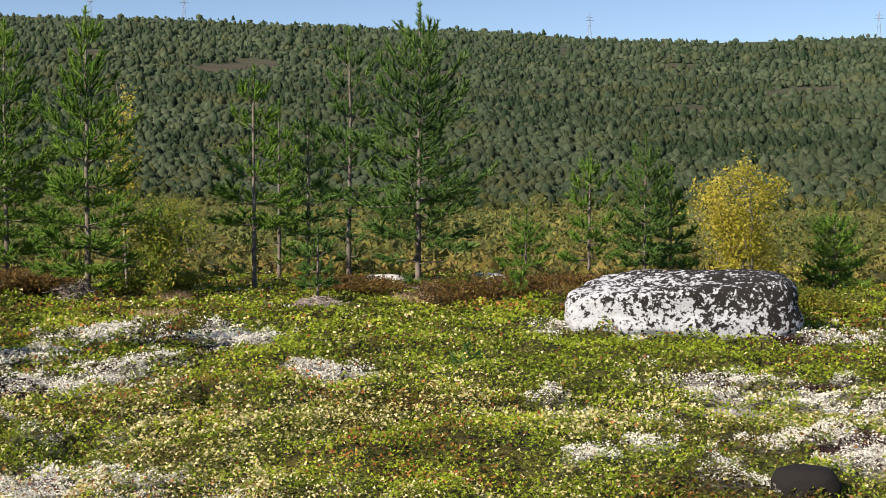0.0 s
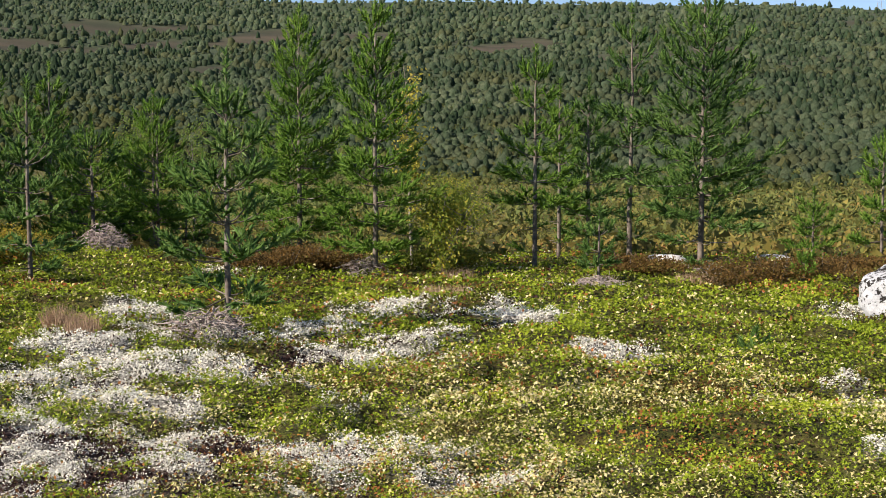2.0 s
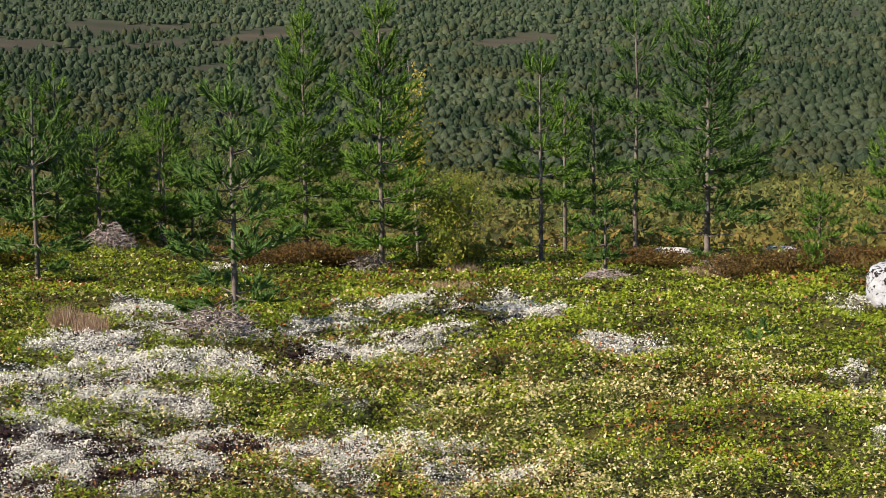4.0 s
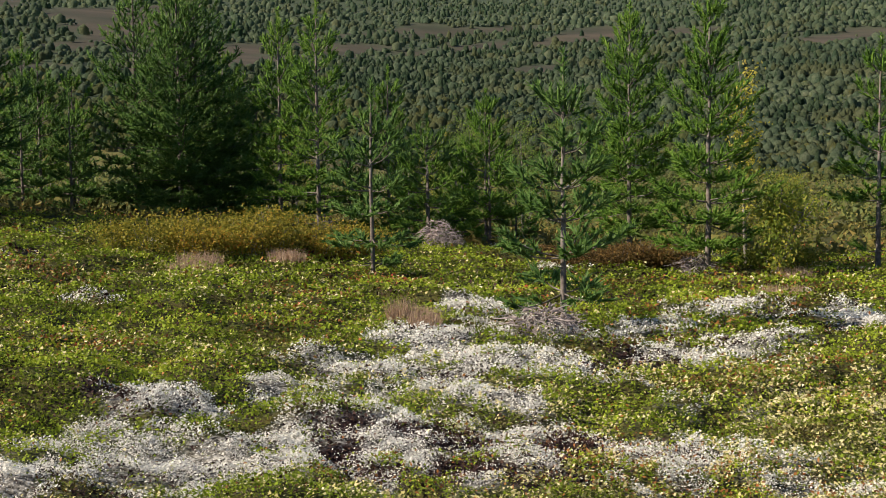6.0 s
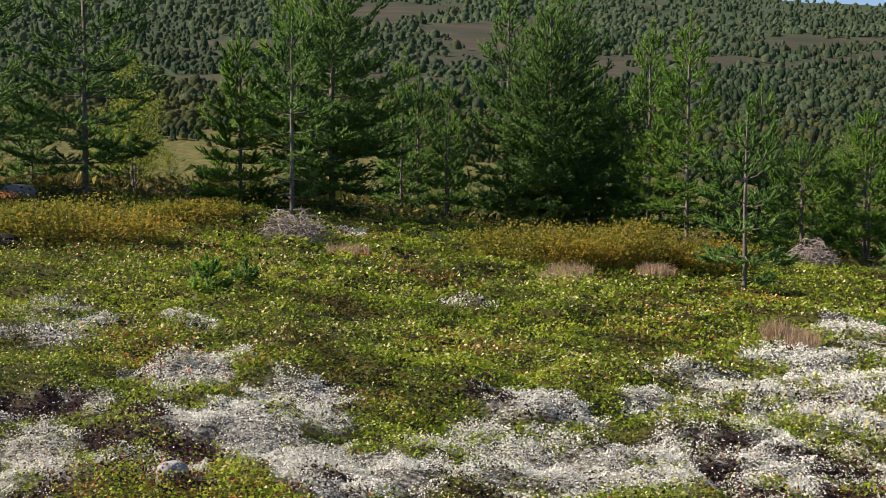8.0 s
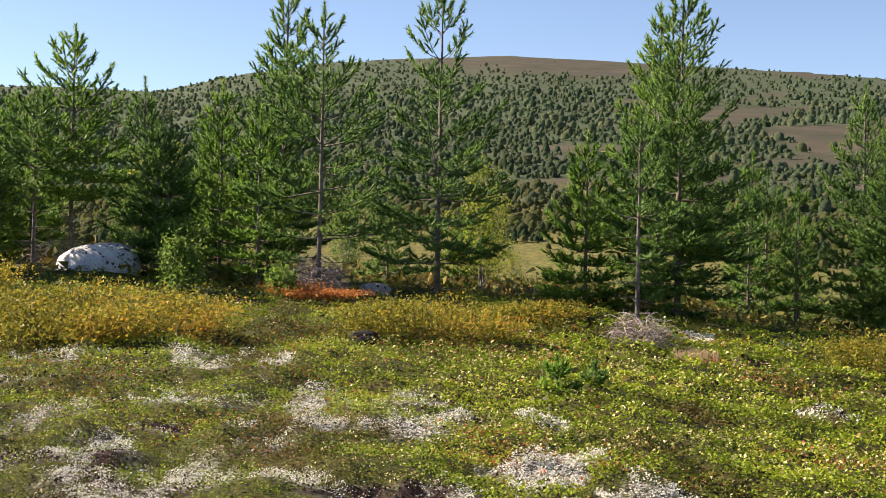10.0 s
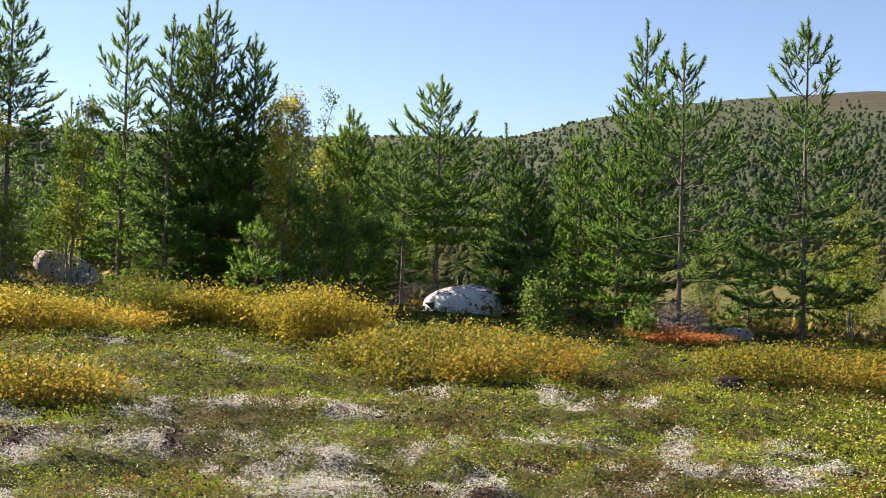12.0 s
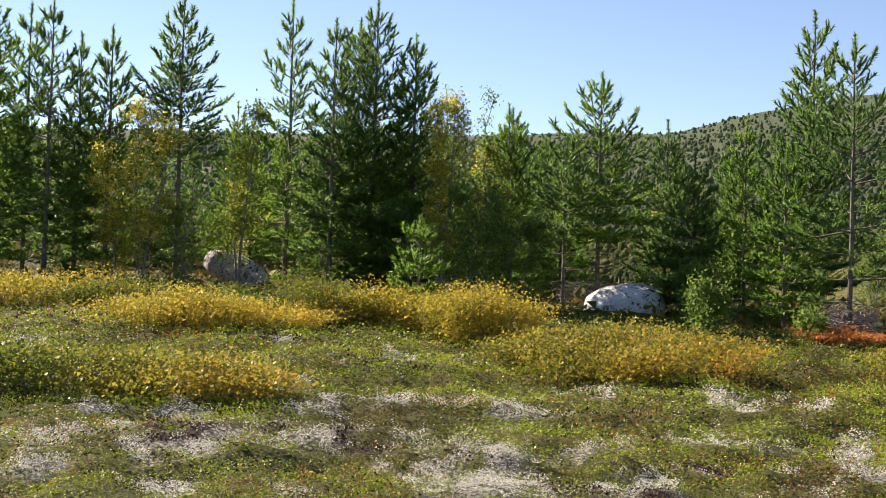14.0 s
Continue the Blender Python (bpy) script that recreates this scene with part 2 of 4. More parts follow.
def mesh_of(name, verts, faces, mats=()):
    """A mesh from arrays: verts n x 3 and faces m x 3 or m x 4."""
    me = bpy.data.meshes.new(name)
    verts, faces = np.asarray(verts, np.float32), np.asarray(faces, np.int32)
    k = faces.shape[1]
    me.vertices.add(len(verts))
    me.vertices.foreach_set("co", verts.ravel())
    me.loops.add(faces.size)
    me.loops.foreach_set("vertex_index", faces.ravel())
    me.polygons.add(len(faces))
    me.polygons.foreach_set("loop_start", np.arange(0, faces.size, k, dtype=np.int32))
    me.update(calc_edges=True)
    for m in mats:
        me.materials.append(m)
    return me


def smooth(me):
    me.polygons.foreach_set("use_smooth", np.ones(len(me.polygons), bool))
    return me


def part(name, me, parent, label=""):
    ob = new(name, me)
    ob.parent = parent
    if label:
        tagged(ob, label)
    return ob


def heath_material():
    m, tree, b = material("heath_ground", 0.95, 0.15)
    p = place(tree)
    mask = tree.nodes.new("ShaderNodeAttribute")
    mask.attribute_name = "lichen"
    wood = tree.nodes.new("ShaderNodeAttribute")
    wood.attribute_name = "wooded"
    moor = tree.nodes.new("ShaderNodeAttribute")
    moor.attribute_name = "moor"
    coarse, mid, fine = noise_tex(tree, 0.35, 4, 0.6, p), noise_tex(tree, 3.0, 5, 0.6, p), noise_tex(tree, 28.0, 5, 0.7, p)
    # Ground under the leaf mat; near-black low end paints the shade in its gaps.
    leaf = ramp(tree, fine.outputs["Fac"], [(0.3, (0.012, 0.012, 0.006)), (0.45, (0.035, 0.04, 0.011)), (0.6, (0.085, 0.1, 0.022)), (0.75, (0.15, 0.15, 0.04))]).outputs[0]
    warm = ramp(tree, mid.outputs["Fac"], [(0.4, (0.0, 0.0, 0.0)), (0.7, (0.6, 0.6, 0.6))]).outputs[0]
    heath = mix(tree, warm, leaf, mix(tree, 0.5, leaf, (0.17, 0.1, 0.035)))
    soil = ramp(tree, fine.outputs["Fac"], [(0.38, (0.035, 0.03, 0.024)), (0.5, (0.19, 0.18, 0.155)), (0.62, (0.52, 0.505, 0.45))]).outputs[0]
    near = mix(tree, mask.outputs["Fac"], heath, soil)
    bare = tree.nodes.new("ShaderNodeAttribute")
    bare.attribute_name = "peat"
    near = mix(tree, bare.outputs["Fac"], near, mix(tree, fine.outputs["Fac"], (0.014, 0.008, 0.008), (0.06, 0.034, 0.032)))
    slope = noise_tex(tree, 0.02, 6, 0.62, p)
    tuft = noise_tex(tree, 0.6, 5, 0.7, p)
    # Wood floor green, kept dark so gaps between the crowns read as shade.
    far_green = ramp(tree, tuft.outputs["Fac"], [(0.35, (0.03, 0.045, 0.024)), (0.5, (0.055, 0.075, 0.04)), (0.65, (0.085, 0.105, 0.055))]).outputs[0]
    far_moor = ramp(tree, slope.outputs["Fac"], [(0.35, (0.04, 0.045, 0.026)), (0.5, (0.06, 0.054, 0.036)), (0.65, (0.088, 0.072, 0.05))]).outputs[0]
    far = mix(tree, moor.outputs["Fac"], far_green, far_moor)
    low = tree.nodes.new("ShaderNodeAttribute")
    low.attribute_name = "meadow"
    grass = ramp(tree, tuft.outputs["Fac"], [(0.35, (0.06, 0.075, 0.022)), (0.5, (0.12, 0.115, 0.035)), (0.65, (0.2, 0.16, 0.05))]).outputs[0]
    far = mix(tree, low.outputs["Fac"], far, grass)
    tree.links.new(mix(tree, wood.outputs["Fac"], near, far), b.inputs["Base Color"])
    bump(tree, fine.outputs["Fac"], b, 0.9, 0.03)
    return m


def clearing(x, y):
    """Open moor between the woods of the hills, from 0 to 1: long bands along the slope, the bare tops, and the valley meadow."""
    az, d = np.degrees(np.arctan2(-x, y)), np.hypot(x, y)
    el = np.degrees(np.arctan2(land(x, y, False) - EYE_HEIGHT, d))
    bands = fbm(az / 5.0 + 3, el * 1.6 + 0.06 * az, 61, 4)
    share = np.interp(az, [-25, 0, 14, 24, 36, 50, 57, 62, 100], [0.06, 0.08, 0.1, 0.14, 0.2, 0.2, 0.08, -0.1, -0.1])
    high = np.clip((el - 2.2) / 1.2, 0, 1) * np.where(az < 26, np.clip((6.0 - el) / 0.6, 0, 1), 1.0)
    open_land = np.clip((bands - 0.72 + share * high) * 11, 0, 1) * np.where(az < 26, np.clip((6.2 - el) / 0.4, 0, 1), 1.0)
    bare_top = np.clip((el - 8.1) * 1.3 + (bands - 0.5) * 3, 0, 1) * np.clip((az - 36) / 8, 0, 1) * np.clip((61 - az) / 4, 0, 1)
    meadow = np.interp(az, [-25, 15, 40, 50, 62, 75], [-1.4, -1.2, 0.5, 1.6, 1.6, 0.0])
    floor = np.clip((meadow - el) * 1.5 + (fbm(x / 18, y / 18, 63, 3) - 0.5) * 3, 0, 1)
    return np.clip(np.maximum(np.maximum(open_land, bare_top), floor), 0, 1)


def build_ground():
    az = np.concatenate([np.arange(-26, 105, 0.46), np.arange(106, 332, 4.0)])
    d = np.concatenate([[0.0], np.geomspace(0.6, 4.5, 30), np.geomspace(4.55, 34, 220), np.geomspace(34.7, 4600, 130)])
    A, D = np.meshgrid(np.radians(az), d)
    x, y = -D * np.sin(A), D * np.cos(A)
    z = land(x, y)
    nd, na = A.shape
    i = np.arange(nd - 1)[:, None] * na
    j = np.arange(na)[None, :]
    k = (j + 1) % na
    quads = np.stack([i + j, i + na + j, i + na + k, i + k], -1).reshape(-1, 4)
    me = smooth(mesh_of("ground", np.stack([x, y, z], -1).reshape(-1, 3), quads[:, ::-1], [heath_material()]))
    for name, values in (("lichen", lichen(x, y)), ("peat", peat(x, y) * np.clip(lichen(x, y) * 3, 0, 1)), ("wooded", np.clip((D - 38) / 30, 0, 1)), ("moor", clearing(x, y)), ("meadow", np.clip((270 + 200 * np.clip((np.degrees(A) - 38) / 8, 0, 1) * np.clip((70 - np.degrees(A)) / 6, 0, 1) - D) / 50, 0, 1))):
        me.attributes.new(name, "FLOAT", "POINT").data.foreach_set("value", values.astype(np.float32).ravel())
    return tagged(new("ground", me), "heath ground with crowberry, lingonberry and pale lichen", "ground", kind="structure")


ground = build_ground()


# ---- plants ----
def tube(points, radii, sides):
    """A tapered tube along points (n x 3): its verts and triangles."""
    points, radii = np.asarray(points, float), np.asarray(radii, float)
    along = np.gradient(points, axis=0)
    along /= np.linalg.norm(along, axis=1)[:, None] + 1e-9
    helper = np.where(np.abs(along[:, 2:3]) > 0.9, [[1.0, 0, 0]], [[0, 0, 1.0]])
    u = np.cross(along, helper)
    u /= np.linalg.norm(u, axis=1)[:, None] + 1e-9
    v = np.cross(along, u)
    a = np.arange(sides) * 2 * np.pi / sides
    ring = u[:, None] * np.cos(a)[None, :, None] + v[:, None] * np.sin(a)[None, :, None]
    verts = (points[:, None] + ring * radii[:, None, None]).reshape(-1, 3)
    i, j = np.meshgrid(np.arange(len(points) - 1) * sides, np.arange(sides), indexing="ij")
    k = (j + 1) % sides
    f = np.concatenate([np.stack([i + j, i + k, i + sides + k], -1).reshape(-1, 3), np.stack([i + j, i + sides + k, i + sides + j], -1).reshape(-1, 3)])
    return verts, f


def join(pieces):
    verts, faces, n = [], [], 0
    for v, f in pieces:
        verts.append(v)
        faces.append(f + n)
        n += len(v)
    return np.concatenate(verts), np.concatenate(faces)


def needles(P, D, L, count, length, width, rng):
    """Bottle-brush shoots from P along D of length L: a dense spindle of packed needles, and count free needles round it."""
    n = len(P)
    a = np.cross(D, rng.normal(size=(n, 3)))
    a /= np.linalg.norm(a, axis=1)[:, None] + 1e-9
    b = np.cross(D, a)
    thick = length * rng.uniform(0.18, 0.28, n)
    rings = []
    for along, wide in ((0.0, 0.7), (0.75, 1.0)):
        for k in range(3):
            t = 2.0944 * k + along
            rings.append(P + D * (L * along)[:, None] + (a * math.cos(t) + b * math.sin(t)) * (thick * wide * rng.uniform(0.75, 1.25, n))[:, None])
    rings.append(P + D * (L * 1.02)[:, None])
    core = np.stack(rings, 1).reshape(-1, 3)
    tris = np.array([(0, 1, 4), (0, 4, 3), (1, 2, 5), (1, 5, 4), (2, 0, 3), (2, 3, 5), (3, 4, 6), (4, 5, 6), (5, 3, 6)])
    core_f = (tris[None] + (np.arange(n) * 7)[:, None, None]).reshape(-1, 3)
    P, D, L = np.repeat(P, count, 0), np.repeat(D, count, 0), np.repeat(L, count)
    s = rng.random(n * count)
    r = rng.normal(size=(n * count, 3))
    r -= (r * D).sum(1)[:, None] * D
    r /= np.linalg.norm(r, axis=1)[:, None] + 1e-9
    lean = D * (0.35 + 0.75 * s)[:, None] + r * (1.0 - 0.35 * s)[:, None]
    lean /= np.linalg.norm(lean, axis=1)[:, None]
    base = P + D * (L * s)[:, None]
    side = np.cross(lean, r + 0.3 * rng.normal(size=(n * count, 3)))
    side /= np.linalg.norm(side, axis=1)[:, None] + 1e-9
    ln = length * (0.75 + 0.5 * rng.random(n * count))
    tip = base + lean * ln[:, None]
    verts = np.stack([base - side * width / 2, base + side * width / 2, tip], 1).reshape(-1, 3)
    return join([(core, core_f), (verts, np.arange(len(verts)).reshape(-1, 3))])


def pine(x, y, height, radius, crown_base, density, seed, label, tuft=20):
    """A young Scots pine: trunk, limbs in yearly whorls, and needle shoots that turn up at their ends."""
    rng = np.random.default_rng(seed)
    root = new("pine_tree")
    root.location = (x, y, at(x, y) - 0.03)
    up = np.array([0, 0, 1.0])
    n = 10
    s = np.linspace(0, 1, n)
    bend = 0.01 * height * rng.normal(size=2)
    wob = rng.normal(size=(n, 2)) * 0.006 * height * s[:, None] * (1 - s[:, None])
    axis = np.stack([bend[0] * s * s * (1 - s) + wob[:, 0], bend[1] * s * s * (1 - s) + wob[:, 1], height * s], -1)
    girth = (0.0068 * height + 0.01) * (0.8 + 0.2 * min(1.3, density))
    trunk_v, trunk_f = tube(axis, girth * (1 - s) ** 0.85 + 0.007, 8)
    part("trunk", smooth(mesh_of("trunk", trunk_v, trunk_f, [PINE_BARK])), root)
    on_axis = lambda q: np.array([np.interp(q, s, axis[:, k]) for k in range(3)])
    limbs, P, D, L = [], [], [], []
    small = min(1.0, 0.4 + height / 4)
    step = (0.26 + 0.022 * height) * small / min(1.35, 0.45 + 0.55 * density)
    bare = crown_base * height
    z = bare * 0.35 + 0.04
    turn = rng.random() * 6.28
    top = max(height * 0.72, height - 0.42 * small)
    while z < top:
        q = z / height
        c = max(0.0, (z - bare) / (height - bare))
        profile = 1.14 * (1 - c) ** 0.76 * min(1.0, 0.7 + 1.6 * c) if c > 0 else 0.42
        profile *= 1 - 0.4 * max(0.0, c - 0.7) / 0.3
        count = int(5 + 2.4 * rng.random() * (1 - c) + (1 if density > 1 and c < 0.7 else 0))
        reach = 0.8 + 0.3 * rng.random()
        for k in range(count):
            if c < 0.75 and rng.random() > 0.62 + 0.38 * min(1, density):
                continue
            a = turn + k * 6.283 / count + rng.normal() * 0.25
            ln = max((0.17 - 0.06 * c) * small, radius * profile * reach * (0.7 + 0.5 * rng.random()))
            rise = -0.14 + 0.95 * c ** 1.7 + 0.13 * rng.normal()
            h = np.array([math.cos(a), math.sin(a), 0.0])
            base = on_axis(min(0.97, q + rng.normal() * 0.006))
            m = 6
            w = np.linspace(0, 1, m)
            pts = base + h * (ln * w)[:, None] + up * (ln * (rise * w + (0.16 + 0.6 * c) * w ** 2.2))[:, None]
            limbs.append(tube(pts[[0, 2, 4, 5]], 0.004 + 0.011 * ln ** 0.7 * (1 - w[[0, 2, 4, 5]]) ** 0.7, 3))
            if z < bare and rng.random() < 0.85:
                continue
            start = 0.15 if density > 0.9 else 0.3
            tip = h * (0.85 - 0.55 * c) + up * (0.4 + 1.2 * c)
            P.append(pts[-1] - tip * 0.06), D.append(tip), L.append(0.22 * small)
            P.append(pts[-2]), D.append(pts[-1] - pts[-2] + up * 0.03), L.append(0.2 * small)
            twigs = int(ln / 0.068 * (0.6 + 0.4 * density))
            for t in range(twigs):
                w0 = start + (1 - start) * (t + rng.random()) / max(1, twigs)
                p0 = np.array([np.interp(w0, w, pts[:, i]) for i in range(3)])
                side = np.array([-h[1], h[0], 0.0]) * (1 if t % 2 else -1)
                td = side * (0.65 + 0.35 * rng.random()) + h * (0.45 + 0.4 * rng.random()) + up * (0.08 + 0.5 * c + 0.2 * rng.normal())
                td /= np.linalg.norm(td)
                tl = (0.07 + 0.4 * ln * (1 - 0.7 * w0)) * (0.6 + 0.6 * rng.random())
                pieces = max(1, int(tl / 0.15))
                for e in range(pieces):
                    P.append(p0 + td * tl * (e + 0.3) / pieces), D.append(td + up * (0.25 + 0.55 * c) * (e + 1) / pieces + rng.normal(size=3) * 0.18), L.append(0.18 * small)
        turn += 1.1
        z += step * (0.85 + 0.3 * rng.random()) * (0.85 + 0.3 * q * q)
    for e in range(6):
        P.append(on_axis(1 - 0.4 * small * (e + 0.6) / 6 / height)), D.append(up + rng.normal(size=3) * 0.04), L.append(0.08 * small)
    limbs.append(tube(axis[-2:], [0.006, 0.004], 4))
    v, f = join(limbs)
    tagged(part("branchwork", mesh_of("branchwork", v, f, [PINE_BARK]), root), kind="stuff")
    P, D, L = np.array(P), np.array(D), np.array(L)
    D /= np.linalg.norm(D, axis=1)[:, None]
    v, f = needles(P, D, L, tuft, 0.084 * (0.5 + 0.5 * small), 0.015 + 0.1 / tuft, rng)
    part("crown", mesh_of("crown", v, f, [NEEDLES if rng.random() < 0.6 else NEEDLES_GREY]), root)
    return tagged(root, label, "tree", "young pines on the heath")


def leaves(P, count, spread, size, rng):
    """count leaf blades (two triangles each) round each point of P."""
    n = len(P) * count
    C = np.repeat(P, count, 0) + rng.normal(size=(n, 3)) * spread
    u = rng.normal(size=(n, 3))
    u /= np.linalg.norm(u, axis=1)[:, None]
    v = np.cross(u, rng.normal(size=(n, 3)))
    v /= np.linalg.norm(v, axis=1)[:, None] + 1e-9
    s = size * (0.6 + 0.8 * rng.random(n))[:, None]
    bend = np.cross(u, v) * s * 0.25
    verts = np.stack([C - u * s, C - v * s * 0.62 + bend, C + u * s, C + v * s * 0.62 + bend], 1).reshape(-1, 3)
    i = np.arange(n)[:, None] * 4
    return verts, np.concatenate([i + [[0, 1, 2]], i + [[0, 2, 3]]])


def birch(x, y, height, radius, crown_base, density, seed, leaf, label, name="birch_tree"):
    """A mountain birch: several thin stems that fork, twigs, and small separate leaves."""
    rng = np.random.default_rng(seed)
    root = new(name)
    root.location = (x, y, at(x, y) - 0.03)
    stems, limbs, tips = [], [], []
    for k in range(1 + int(rng.integers(2, 5) * min(1.5, radius / height * 2.2))):
        a, lean = rng.random() * 6.28 + k * 2.4, (0.15 + 0.65 * rng.random()) * radius
        h = height * (0.72 + 0.28 * rng.random()) if k else height * 0.97
        w = np.linspace(0, 1, 7)
        off = np.array([math.cos(a), math.sin(a), 0]) * 0.06
        pts = off + np.stack([math.cos(a) * lean * w ** 1.2, math.sin(a) * lean * w ** 1.2, h * w], -1) + rng.normal(size=(7, 3)) * 0.018 * h * w[:, None] * np.array([1, 1, 0])
        stems.append(tube(pts, (0.0055 * h + 0.008) * (1 - w) ** 0.8 + 0.004, 6))
        for t in range(int(9 + h * 5)):
            w0 = crown_base + (1 - crown_base) * rng.random() ** 0.9
            p0 = np.array([np.interp(w0, w, pts[:, i]) for i in range(3)])
            b, ln = rng.random() * 6.28, radius * (0.25 + 0.75 * rng.random() ** 1.5) * (1.2 - 0.75 * w0)
            d = np.array([math.cos(b), math.sin(b), 0.5 + 0.7 * rng.random()])
            q = np.linspace(0, 1, 4)
            tw = p0 + d * (ln * q)[:, None] + rng.normal(size=(4, 3)) * 0.04 * ln
            limbs.append(tube(tw, 0.007 * (1 - q) + 0.003, 3))
            for e in range(5):
                tips.append(p0 + d * ln * (0.35 + 0.7 * rng.random()) + rng.normal(size=3) * 0.16 * ln)
    v, f = join(stems)
    part("stem", smooth(mesh_of("stem", v, f, [BIRCH_BARK])), root)
    v, f = join(limbs)
    tagged(part("branchwork", mesh_of("branchwork", v, f, [BIRCH_BARK]), root), kind="stuff")
    v, f = leaves(np.array(tips), max(4, int(18 * density)), 0.085, 0.026, rng)
    part("crown", mesh_of("crown", v, f, [leaf]), root)
    return tagged(root, label, "tree", "mountain birches")


# x, y, height, radius, bare part of the trunk, density
PINES_EAST = [
    (6.07, 20.60, 1.44, 0.47, 0.02, 1.10),
    (4.32, 25.12, 2.11, 0.47, 0.02, 1.10),
    (3.69, 24.21, 2.70, 0.63, 0.02, 1.20),
    (2.69, 24.35, 2.34, 0.47, 0.12, 0.90),
    (1.53, 24.45, 1.27, 0.47, 0.00, 1.00),
    (0.98, 17.87, 0.43, 0.20, 0.00, 0.80),
    (0.21, 11.59, 0.19, 0.12, 0.00, 0.90),
    (-0.36, 19.46, 4.24, 0.91, 0.14, 1.20),
    (-1.45, 20.43, 3.94, 0.47, 0.30, 0.75),
    (-1.64, 17.46, 1.07, 0.23, 0.16, 0.70),
    (-2.33, 22.88, 3.07, 0.55, 0.12, 1.00),
    (-2.76, 22.33, 2.98, 0.43, 0.25, 0.80),
    (-2.80, 19.72, 3.35, 0.58, 0.24, 0.72),
    (-4.89, 18.30, 3.93, 0.69, 0.10, 1.10),
    (-7.03, 21.37, 4.17, 0.78, 0.08, 1.30),
    (-4.43, 11.47, 2.53, 0.49, 0.10, 0.85),
    (-10.37, 24.37, 1.77, 0.49, 0.02, 1.00),
    (-10.03, 22.33, 2.67, 0.56, 0.16, 0.75),
    (-10.10, 22.32, 2.82, 0.63, 0.12, 0.80),
]
PINES_MIDDLE = [
    (-11.34, 23.93, 2.16, 0.54, 0.02, 1.00),
    (-11.91, 24.79, 1.90, 0.56, 0.02, 1.00),
    (-11.05, 21.84, 2.25, 0.68, 0.20, 0.80),
    (-11.07, 21.85, 2.41, 0.69, 0.15, 0.80),
    (-11.83, 22.56, 1.92, 0.59, 0.02, 1.00),
    (-13.14, 24.15, 3.62, 0.69, 0.00, 1.00),
    (-8.32, 14.87, 2.46, 0.62, 0.17, 0.80),
    (-13.84, 23.76, 2.02, 0.56, 0.02, 1.00),
    (-12.82, 20.87, 4.36, 0.73, 0.15, 1.00),
    (-14.30, 22.30, 3.61, 0.72, 0.02, 0.90),
    (-13.95, 21.33, 4.35, 0.70, 0.08, 1.00),
    (-16.01, 23.56, 3.30, 0.78, 0.02, 1.10),
    (-16.57, 23.17, 3.92, 0.85, 0.02, 1.20),
    (-16.25, 21.77, 5.29, 1.25, 0.06, 1.30),
    (-16.10, 21.05, 4.86, 1.10, 0.06, 1.30),
    (-17.39, 21.30, 5.05, 0.95, 0.03, 1.20),
    (-18.99, 21.25, 2.94, 0.66, 0.08, 0.70),
    (-17.67, 19.71, 2.33, 0.37, 0.08, 0.80),
    (-18.77, 20.07, 3.10, 0.82, 0.00, 1.12),
    (-19.69, 20.60, 3.55, 0.66, 0.04, 0.80),
]
PINES_WEST = [
    (-18.33, 19.11, 2.20, 0.44, 0.04, 0.80),
    (-16.74, 15.73, 5.71, 1.20, 0.05, 1.30),
    (-18.84, 17.16, 5.75, 1.02, 0.10, 1.23),
    (-15.04, 13.32, 3.22, 0.65, 0.33, 0.90),
    (-9.62, 7.98, 0.20, 0.10, 0.00, 0.80),
    (-18.18, 14.88, 3.09, 0.68, 0.00, 1.30),
    (-9.64, 7.55, 0.33, 0.14, 0.00, 0.90),
    (-21.98, 14.80, 1.62, 0.53, 0.02, 1.01),
    (-19.30, 12.50, 5.47, 1.22, 0.10, 0.84),
    (-22.76, 13.56, 1.73, 0.53, 0.02, 1.01),
    (-19.27, 10.17, 4.75, 1.22, 0.13, 0.81),
    (-21.97, 10.84, 5.60, 0.92, 0.10, 1.30),
    (-20.80, 9.80, 3.18, 0.69, 0.05, 1.12),
    (-23.37, 10.20, 3.78, 0.61, 0.10, 1.01),
    (-28.06, 11.92, 3.54, 0.77, 0.02, 1.12),
    (-24.50, 10.08, 2.38, 0.60, 0.02, 1.23),
    (-25.48, 10.32, 2.28, 0.62, 0.02, 1.12),
    (-22.80, 8.96, 2.97, 0.56, 0.08, 1.01),
    (-22.87, 8.77, 2.85, 0.59, 0.05, 1.12),
    (-25.78, 9.54, 3.83, 0.72, 0.05, 1.23),
]
